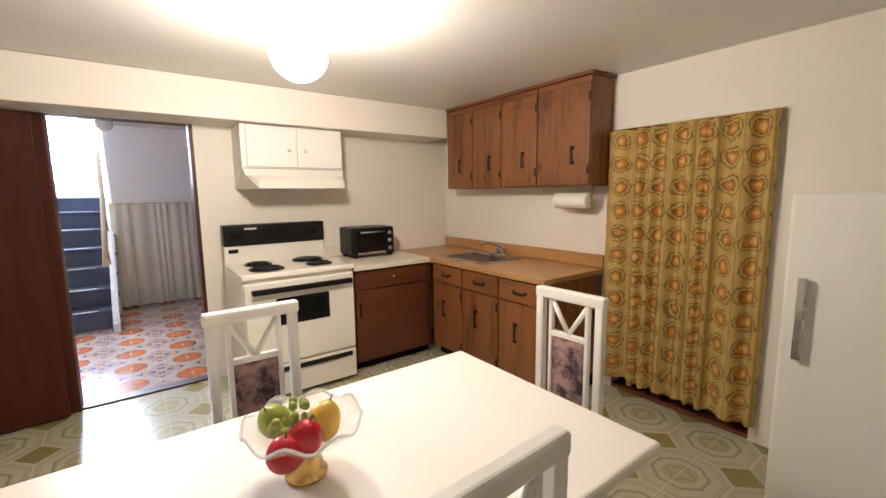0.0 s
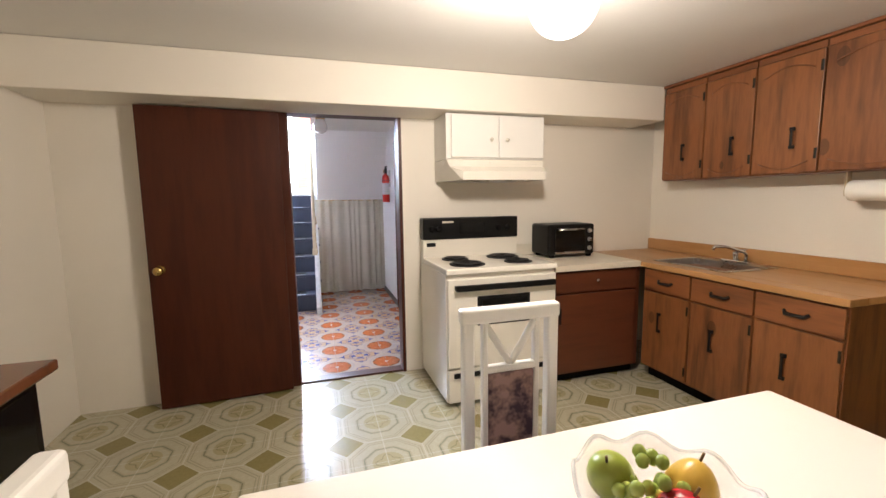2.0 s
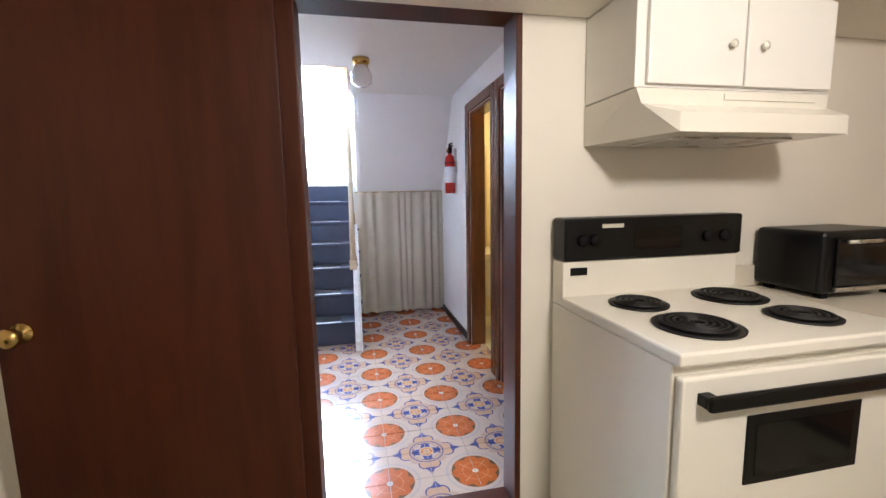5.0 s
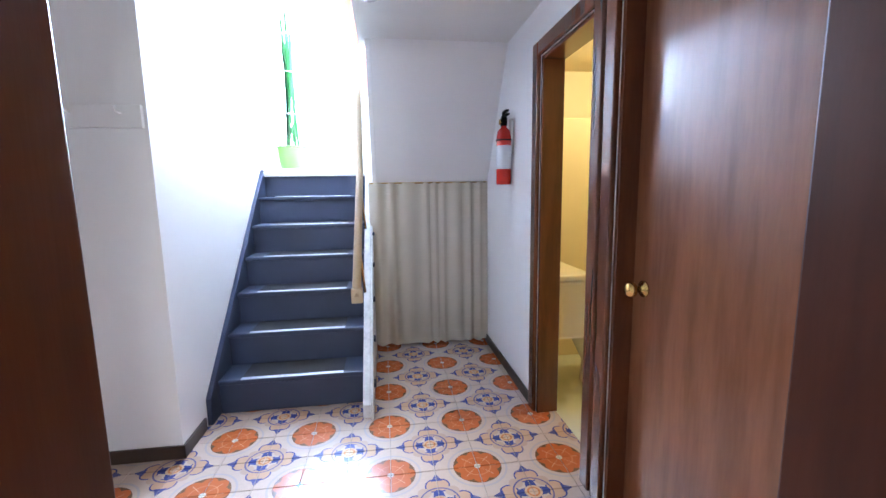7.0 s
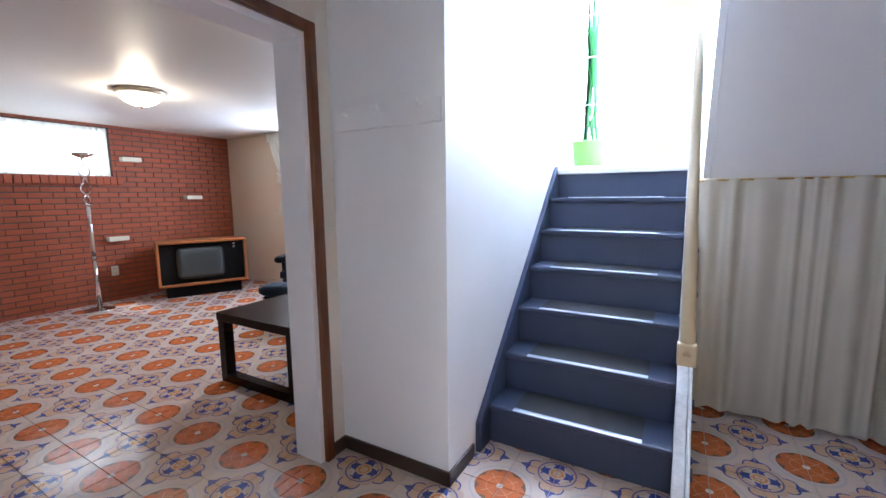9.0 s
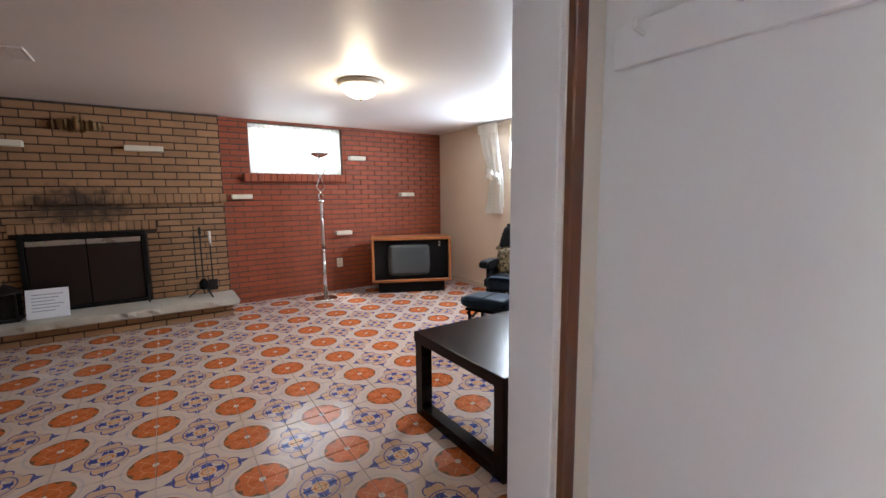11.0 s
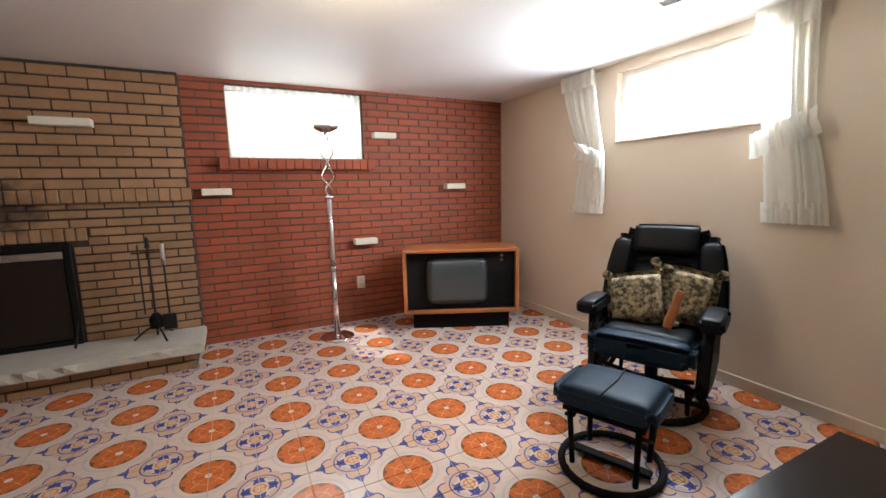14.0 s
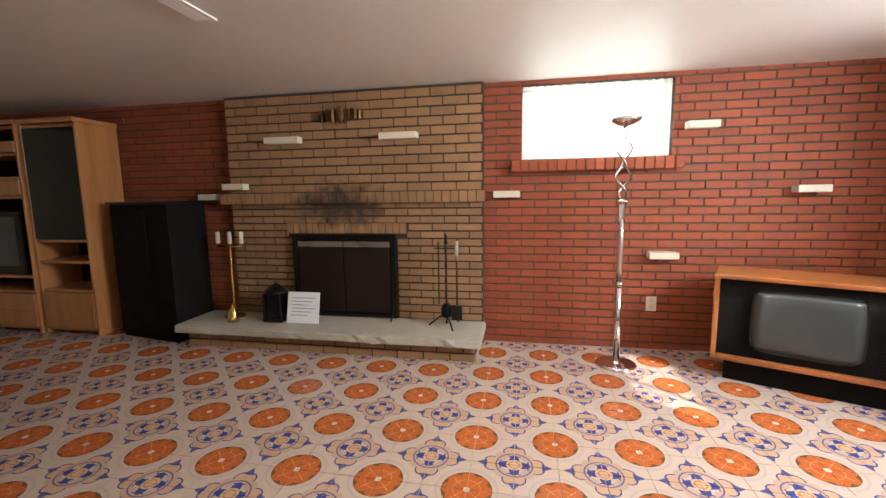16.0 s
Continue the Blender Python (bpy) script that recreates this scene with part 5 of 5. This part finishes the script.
part("rod", tube([(BX - 0.05, 4.222, 2.13), (BX - 0.05, 5.368, 2.13)], 0.006), M_WHITE, c_)
# window in the tan wall, with tied curtains
w_ = tagged(new("window_3"), "high bright window in the tan wall", "window", kind="structure")
for x0, x1, z0, z1 in ((-4.85, -4.80, 1.62, 2.14), (-3.77, -3.72, 1.62, 2.14), (-4.80, -3.77, 1.62, 1.665), (-4.80, -3.77, 2.095, 2.14), (-4.05, -4.02, 1.665, 2.095)):
    part("window_frame", box(x0, x1, RY + 0.05, RY + 0.10, z0, z1, 0.004), M_WHITE, w_)
part("window_sill", box(-4.85, -3.72, RY - 0.02, RY + 0.05, 1.605, 1.622, 0.003), M_BASE2, w_)


def tied(top, waist_at, hem, seed, side, label):
    """A curtain gathered by a ruffled band: (middle, width) along x at its top, its waist and its hem; side: 1 ties towards +x."""
    c = thing("tieback_curtain", pose(0, RY - 0.06, 2.19), label, "curtain", "curtains beside the window")

    def across(v):
        if v < 0.58:
            k = (v / 0.58) ** 1.6
            return tuple(p + (q - p) * k for p, q in zip(top, waist_at))
        k = ((v - 0.58) / 0.42) ** 0.7
        return tuple(p + (q - p) * k for p, q in zip(waist_at, hem))

    def draped(name, v0, v1, folds, depth, off, grow, tilt=0.0, lab=""):
        bm = pleated(1.0, 1.0, folds, depth, seed + folds, rows=24)
        for v in bm.verts:
            f = v0 + (v1 - v0) * -v.co.z
            mid, w = across(min(max(f, 0.0), 1.0))
            v.co = (mid + v.co.x * w * grow, v.co.y + off, -1.14 * f + tilt * v.co.x)
        part(name, bm, M_LACE, c, lab)

    draped("drape", 0.0, 0.93, 5, 0.022, 0.0, 1.0)
    draped("valance", -0.01, 0.10, 8, 0.012, -0.03, 1.06)
    draped("tieback", 0.52, 0.64, 7, 0.026, -0.045, 1.22, 0.11 * side, "ruffled white tieback")
    draped("ruffle", 0.90, 1.0, 9, 0.020, -0.012, 1.08)
    mid, w = top
    part("rod", tube([(mid - w * 0.6, 0.02, -0.02), (mid + w * 0.6, 0.02, -0.02)], 0.007), M_WHITE, c)


tied((-3.71, 0.27), (-3.67, 0.24), (-3.60, 0.29), 21, 1, "white ruffled curtain tied back beside the bright window")
tied((-5.20, 0.36), (-5.02, 0.22), (-5.06, 0.32), 31, -1, "white ruffled curtain tied back beside the bright window")
# ceiling light and vents
l_ = thing("dome_light", pose(-4.22, 4.72, LC), "lit frosted glass dome light on the ceiling", "ceiling lamp")
part("rim", lathe([(0.18, 0), (0.185, -0.015), (0.175, -0.035), (0.155, -0.04), (0.15, -0.01)], 40), M_BASE2, l_)
ob = part("dome", lathe([(0.155, -0.035), (0.145, -0.065), (0.11, -0.10), (0.06, -0.122), (0.002, -0.13)], 36, False), M_DOME, l_)
ob.visible_shadow = False
part("finial", lathe([(0.010, -0.128), (0.012, -0.138), (0.003, -0.148)], 14), M_BRASS, l_)
for x, y, rz in ((-3.88, 6.30, 12), (-4.70, 2.62, 0)):
    v_ = thing("ceiling_vent", pose(x, y, LC - 0.001, 0, 0, rz), "painted metal ceiling air vent", "vent", "ceiling vents")
    part("backing", box(-0.13, 0.13, -0.045, 0.045, -0.004, 0.0), M_MATT, v_)
    for a in ((-0.15, 0.15, -0.06, -0.045), (-0.15, 0.15, 0.045, 0.06), (-0.15, -0.13, -0.045, 0.045), (0.13, 0.15, -0.045, 0.045)):
        part("frame", box(*a, -0.010, 0.0, 0.002), M_CEIL, v_)
    for k in range(6):
        part("slat", moved(box(-0.13, 0.13, -0.006, 0.006, -0.001, 0.001), pose(0, -0.035 + k * 0.014, -0.006, 35)), M_CEIL, v_)
# glider chair
g_ = thing("glider_chair", pose(-4.00, 6.34, 0, 0, 0, 24) @ Matrix.Scale(0.92, 4), "black leather glider recliner with padded arms", "armchair")
part("seat", moved(cushion(0.56, 0.54, 0.17), pose(0, -0.05, 0.44, -4)), M_LEATHER, g_)
part("front_roll", moved(cushion(0.58, 0.15, 0.15), pose(0, -0.31, 0.45)), M_LEATHER2, g_)


def shaped(bm, d, low, high):
    """Narrow a pad towards its lower and upper ends, with a rounded shoulder."""
    for v in bm.verts:
        t = min(max(v.co.y / d + 0.5, 0.0), 1.0)
        v.co.x *= low + (1 - low) * min(1.0, t / 0.5) if t < 0.5 else 1 - (1 - high) * ((t - 0.5) / 0.5) ** 2.4
    return bm


part("backrest", moved(shaped(cushion(0.72, 0.76, 0.15, 0.4), 0.76, 0.84, 0.62), pose(0, 0.285, 0.70, 76)), M_LEATHER, g_)
part("lumbar_pad", moved(shaped(cushion(0.44, 0.44, 0.12, 0.5), 0.44, 0.95, 0.9), pose(0, 0.20, 0.66, 76)), M_LEATHER, g_)
part("head_pad", moved(cushion(0.48, 0.21, 0.20, 0.25), pose(0, 0.295, 1.005, 70)), M_LEATHER, g_, "rolled head pad")
for sx in (-1, 1):
    part("wing_pad", moved(shaped(cushion(0.16, 0.58, 0.15, 0.45), 0.58, 0.8, 0.75), pose(sx * 0.285, 0.225, 0.765, 76) @ pose(0, 0, 0, 0, 0, sx * 7)), M_LEATHER, g_)
    part("arm_pad", moved(cushion(0.13, 0.36, 0.09, 0.4), pose(sx * 0.335, -0.12, 0.63)), M_LEATHER, g_)
    part("side_panel", moved(cushion(0.06, 0.50, 0.42, 0.3), pose(sx * 0.31, 0.03, 0.38)), M_LEATHER, g_)
    part("arm_post", tube([(sx * 0.32, -0.20, 0.2), (sx * 0.33, -0.18, 0.60)], 0.018), M_MATT, g_)
    part("glide_bar", tube([(sx * 0.26, -0.30, 0.22), (sx * 0.27, 0.0, 0.16), (sx * 0.26, 0.32, 0.22)], 0.016), M_MATT, g_)
    part("swing_link", tube([(sx * 0.24, -0.18, 0.06), (sx * 0.24, -0.24, 0.26)], 0.014), M_MATT, g_)
    part("swing_link", tube([(sx * 0.24, 0.18, 0.06), (sx * 0.24, 0.24, 0.26)], 0.014), M_MATT, g_)
part("base_ring", ring(0.31, 0.022, 0.024, 36), M_MATT, g_)
part("cross_bar", tube([(-0.30, 0, 0.05), (0.30, 0, 0.05)], 0.018), M_MATT, g_)
part("post", tube([(0, 0, 0.05), (0, 0, 0.34)], 0.04), M_MATT, g_)
part("stretcher", tube([(-0.27, -0.22, 0.28), (0, -0.24, 0.25), (0.27, -0.22, 0.28)], 0.013), M_MATT, g_)
for (x, y, z, rx, ry), lab in (((-0.10, 0.02, 0.66, 66, -12), "mottled brown cushion leaning on the chair"), ((0.13, 0.10, 0.70, 70, 8), "mottled beige cushion behind another cushion")):
    single("throw_pillow", cushion(0.38, 0.34, 0.15, 0.75), M_PILLOW, g_.matrix_world @ pose(x, y, z, rx, ry), lab, "cushion", "cushions on the glider chair")
single("wooden_toy", box(-0.025, 0.025, -0.02, 0.02, -0.12, 0.12, 0.012), M_TVWOOD, g_.matrix_world @ pose(0.13, -0.12, 0.655, -18, 14), "reddish wooden stick propped on the cushions", "ornament")
o_ = thing("glider_ottoman", pose(-3.69, 5.66, 0, 0, 0, 23) @ Matrix.Diagonal((0.92, 0.98, 0.87, 1)), "slate leather glider ottoman with round black base", "ottoman")
part("pad", moved(cushion(0.48, 0.40, 0.12, 0.35), pose(0, 0, 0.41, -3)), M_LEATHER2, o_)
part("seam", tube([(0.0, -0.19, 0.474), (0.015, 0, 0.478), (0.0, 0.19, 0.468)], 0.004, 6), M_LEATHER, o_)
part("frame", box(-0.19, 0.19, -0.15, 0.15, 0.325, 0.350, 0.005), M_MATT, o_)
part("base_ring", ring(0.235, 0.018, 0.02, 32), M_MATT, o_)
part("cross_bar", box(-0.19, 0.19, -0.025, 0.025, 0.02, 0.04, 0.004), M_MATT, o_)
for sx in (-1, 1):
    for sy in (-1, 1):
        part("leg", tube([(sx * 0.15, sy * 0.11, 0.02), (sx * 0.16, sy * 0.13, 0.335)], 0.014), M_MATT, o_)
    part("side_bar", tube([(sx * 0.17, -0.14, 0.30), (sx * 0.19, -0.02, 0.22), (sx * 0.17, 0.14, 0.30)], 0.011), M_MATT, o_)
# coffee table with sled legs
t_ = thing("coffee_table", pose(0, 0, 0), "espresso wooden table with loop legs", "table")
part("tabletop", box(-2.98, -2.20, 4.47, 5.83, 0.445, 0.505, 0.004), M_DARKWOOD, t_)
part("seam", box(-2.975, -2.205, 5.13, 5.134, 0.504, 0.5062), M_BLACK, t_)
for y0 in (4.475, 5.755):
    for x0 in (-2.975, -2.275):
        part("leg", box(x0, x0 + 0.07, y0, y0 + 0.07, 0.0, 0.444, 0.003), M_DARKWOOD, t_)
    part("foot_rail", box(-2.904, -2.276, y0, y0 + 0.07, 0.0, 0.06, 0.003), M_DARKWOOD, t_)
# black audio cabinet and wall unit in the far corner
a_ = thing("audio_cabinet", pose(-6.20, 0.86, 0, 0, 0, -10), "tall black glass-door audio cabinet", "cabinet")
part("body", box(-0.18, 0.20, -0.38, 0.38, 0.03, 1.25, 0.006), M_MATT, a_)
part("glass_door", box(0.201, 0.212, -0.30, 0.10, 0.08, 1.20, 0.003), M_MATT, a_, "dark glass door")
part("top", box(-0.19, 0.22, -0.40, 0.40, 1.251, 1.275, 0.004), M_BLACK, a_)
part("plinth", box(-0.17, 0.19, -0.36, 0.36, 0.0, 0.029), M_MATT, a_)
u_ = thing("bookcase_tower", pose(-6.40, -0.06, 0), "honey oak bookcase tower of a wall unit", "bookcase")
for y in (-0.32, 0.30):
    part("side", box(0, 0.40, y, y + 0.025, 0, 2.0, 0.003), M_OAK, u_)
for z in (0.04, 0.42, 0.70, 0.90, 1.25, 1.60, 1.965):
    part("shelf", box(0.0, 0.39, -0.294, 0.299, z, z + 0.025, 0.003), M_OAK, u_)
part("back", box(0.0, 0.012, -0.294, 0.299, 0.066, 1.96), M_MATT, u_)
part("cupboard_door", box(0.391, 0.41, -0.29, 0.295, 0.07, 0.415, 0.004), M_OAK, u_)
part("glass_door", box(0.392, 0.398, -0.29, 0.295, 0.93, 1.96, 0.002), M_DARKGLASS, u_, "smoked glass door")
part("cornice", box(0.0, 0.43, -0.335, 0.335, 2.0, 2.04, 0.006), M_OAK, u_)
u_ = thing("media_unit", pose(-6.40, -0.97, 0), "honey oak media unit with shelves and drawers", "wall unit")
for y in (-0.56, 0.55):
    part("side", box(0, 0.42, y, y + 0.025, 0, 2.0, 0.003), M_OAK, u_)
for z in (0.04, 0.40, 0.55, 1.32, 1.50, 1.72, 1.965):
    part("shelf", box(0.0, 0.41, -0.534, 0.549, z, z + 0.025, 0.003), M_OAK, u_)
part("back", box(0.0, 0.012, -0.534, 0.549, 0.066, 1.96), M_MATT, u_)
for z0, z1 in ((0.07, 0.23), (0.235, 0.395), (1.35, 1.495), (1.75, 1.85)):
    part("drawer_front", box(0.411, 0.43, -0.53, 0.545, z0, z1, 0.004), M_OAK, u_)
part("cornice", box(0.0, 0.44, -0.575, 0.585, 2.0, 2.04, 0.006), M_OAK, u_)
t_ = thing("small_television", pose(-6.20, -0.97, 0.577), "black television in the oak unit", "television")
part("case", box(-0.15, 0.19, -0.44, 0.44, 0.0, 0.62, 0.02), M_BLACK, t_)
part("screen", box(0.188, 0.196, -0.38, 0.38, 0.08, 0.57, 0.01), M_SCREEN, t_)

# ---- tiles and bricks ----


def tiles(label, parent_name, x0, x1, y0, y1, near):
    """Glazed tiles on a bed of grout: single pieces inside the near stretch, the rest joined."""
    bed = structure(parent_name, box(x0, x1, y0, y1, -0.2, -0.004), M_GROUT, label)
    g = 0.0016
    bm = box(-TILE / 2 + g, TILE / 2 - g, -TILE / 2 + g, TILE / 2 - g, -0.008, 0.0, 0.0015, 1)
    me = bpy.data.meshes.new("tile")
    bm.to_mesh(me)
    bm.free()
    me.materials.append(M_TILE)
    rest = bmesh.new()
    for i in range(math.ceil(x0 / TILE - 1e-6) - 1, math.floor(x1 / TILE) + 1):
        for j in range(math.ceil((y0 - 4) / TILE) - 1, math.floor((y1 - 4) / TILE) + 1):
            a, b = max(i * TILE, x0), min((i + 1) * TILE, x1)
            c, d = max(4 + j * TILE, y0), min(4 + (j + 1) * TILE, y1)
            if b - a < 0.02 or d - c < 0.02:
                continue
            whole = b - a > TILE - 1e-4 and d - c > TILE - 1e-4
            if whole and near[0] < a < near[1] and near[2] < c < near[3]:
                ob = new("tile", me)
                ob.location = ((a + b) / 2, (c + d) / 2, 0)
                ob.parent = bed
            else:
                vs = [rest.verts.new(p) for p in ((a + g, c + g, -0.008), (b - g, c + g, -0.008), (b - g, d - g, -0.008), (a + g, d - g, -0.008), (a + g, c + g, 0), (b - g, c + g, 0), (b - g, d - g, 0), (a + g, d - g, 0))]
                for q in ((4, 5, 6, 7), (0, 1, 5, 4), (1, 2, 6, 5), (2, 3, 7, 6), (3, 0, 4, 7)):
                    rest.faces.new([vs[k] for k in q])
    ob = part("far_tiles", rest, M_TILE, bed)
    ob["kind"] = "stuff"


tiles("glazed floor tiles with orange medallions and blue stars in the hall", "floor_hall", -1.70, 0.98, 2.57, 6.3, (-1.7, 0.98, 2.6, 5.7))
tiles("glazed floor tiles with orange medallions and blue stars", "floor_living", BX, -1.70, -1.7, RY, (-4.9, -1.9, 3.0, 6.6))


def bricks(parent, mat, x, y0, y1, z0, z1, pitch, length, depth, holes, near, label_rest="far_bricks", grow=False, seed=1):
    """Courses of bricks standing proud of raked joints on a wall that faces +x."""
    rnd = random.Random(seed)
    joint, gap = (0.014, 0.010) if mat is M_BUFF else (0.011, 0.006)
    bm = box(0, depth, -(length - gap) / 2, (length - gap) / 2, 0, pitch - joint, 0.003, 1)
    me = bpy.data.meshes.new("brick")
    bm.to_mesh(me)
    bm.free()
    me.materials.append(mat)
    rest = bmesh.new()
    rows = math.ceil((z1 - z0) / pitch - 0.15)
    for r in range(rows):
        za, zb = z0 + r * pitch, min(z0 + (r + 1) * pitch - joint, z1)
        y = y0 - (length / 2 if r % 2 else 0)
        while y < y1:
            a, b = max(y, y0), min(y + length - gap, y1)
            y += length
            pieces = [(a, b)]
            for h0, h1, hz0, hz1 in holes:
                if za + 0.01 < hz1 and zb - 0.01 > hz0:
                    pieces = [p for a_, b_ in pieces for p in ((a_, min(b_, h0)), (max(a_, h1), b_)) if p[1] - p[0] > 0.015]
            for a_, b_ in pieces:
                if b_ - a_ < 0.015:
                    continue
                off = rnd.uniform(-0.0025, 0.0025)
                if abs(b_ - a_ - length + gap) < 1e-4 and zb - za > pitch - joint - 1e-3 and near[0] < a_ < near[1] and near[2] < za < near[3]:
                    ob = new("brick", me)
                    ob.location = (x + off, (a_ + b_) / 2, za)
                    ob.parent = parent
                else:
                    vs = [rest.verts.new(p) for p in ((x, a_, za), (x, b_, za), (x, b_, zb), (x, a_, zb), (x + depth + off, a_ + 0.002, za + 0.002), (x + depth + off, b_ - 0.002, za + 0.002), (x + depth + off, b_ - 0.002, zb - 0.002), (x + depth + off, a_ + 0.002, zb - 0.002))]
                    for q in ((4, 5, 6, 7), (0, 1, 5, 4), (1, 2, 6, 5), (2, 3, 7, 6), (3, 0, 4, 7)):
                        rest.faces.new([vs[k] for k in q])
    ob = part(label_rest, rest, mat, parent)
    ob["kind"] = "stuff"


def soldier(parent, mat, x, y0, y1, z0, z1, depth, pitch):
    """A course of upright bricks."""
    n = round((y1 - y0) / pitch)
    w = (y1 - y0) / n
    bm = box(0, depth, 0, w - 0.007, 0, z1 - z0, 0.004, 1)
    me = bpy.data.meshes.new("brick")
    bm.to_mesh(me)
    bm.free()
    me.materials.append(mat)
    rnd = random.Random(n)
    for k in range(n):
        ob = new("brick", me)
        ob.location = (x + rnd.uniform(-0.003, 0.003), y0 + k * w, z0)
        ob.parent = parent


WALL = {o.name: o for o in scene.objects if o.name.startswith(("wall_brick", "wall_chimney", "mantel_core", "hearth"))}
bricks(WALL["wall_brick"], M_RED, BX - 0.014, 3.905, RY, 0.0, LC, 0.066, 0.215, 0.014, [(4.22, 5.37, 1.575, 2.18), (4.13, 5.46, 1.505, 1.575)], (4.0, 6.7, 0.0, 1.25))
bricks(WALL["wall_brick"], M_RED, BX - 0.014, -1.7, 1.53, 0.0, LC, 0.066, 0.215, 0.014, [], (9, 9, 9, 9), "side_bricks")
soldier(WALL["wall_brick"], M_RED, BX - 0.014, 4.14, 5.45, 1.478, 1.572, 0.095, 0.072)
bricks(WALL["wall_chimney"], M_BUFF, FX - 0.014, 1.535, 3.90, 1.34, LC - 0.004, 0.078, 0.215, 0.014, [], (1.5, 3.9, 1.3, 2.2), seed=4)
bricks(WALL["wall_chimney"], M_BUFF, FX - 0.014, 1.535, 3.90, 0.205, 1.235, 0.066, 0.215, 0.014, [(2.15, 3.15, 0.1, 0.955), (2.10, 3.24, 0.965, 1.06)], (2.4, 3.9, 0.2, 1.2), "lower_bricks", seed=5)
soldier(WALL["wall_chimney"], M_BUFF, FX - 0.014, 2.10, 3.24, 0.965, 1.058, 0.026, 0.062)
soldier(WALL["mantel_core"], M_BUFF, FX + 0.026, 1.45, 3.93, 1.237, 1.333, 0.022, 0.072)
bricks(WALL["hearth"], M_BUFF, -5.937, 1.32, 3.87, 0.004, 0.134, 0.065, 0.215, 0.014, [], (1.0, 4.0, -1, 1), seed=6)
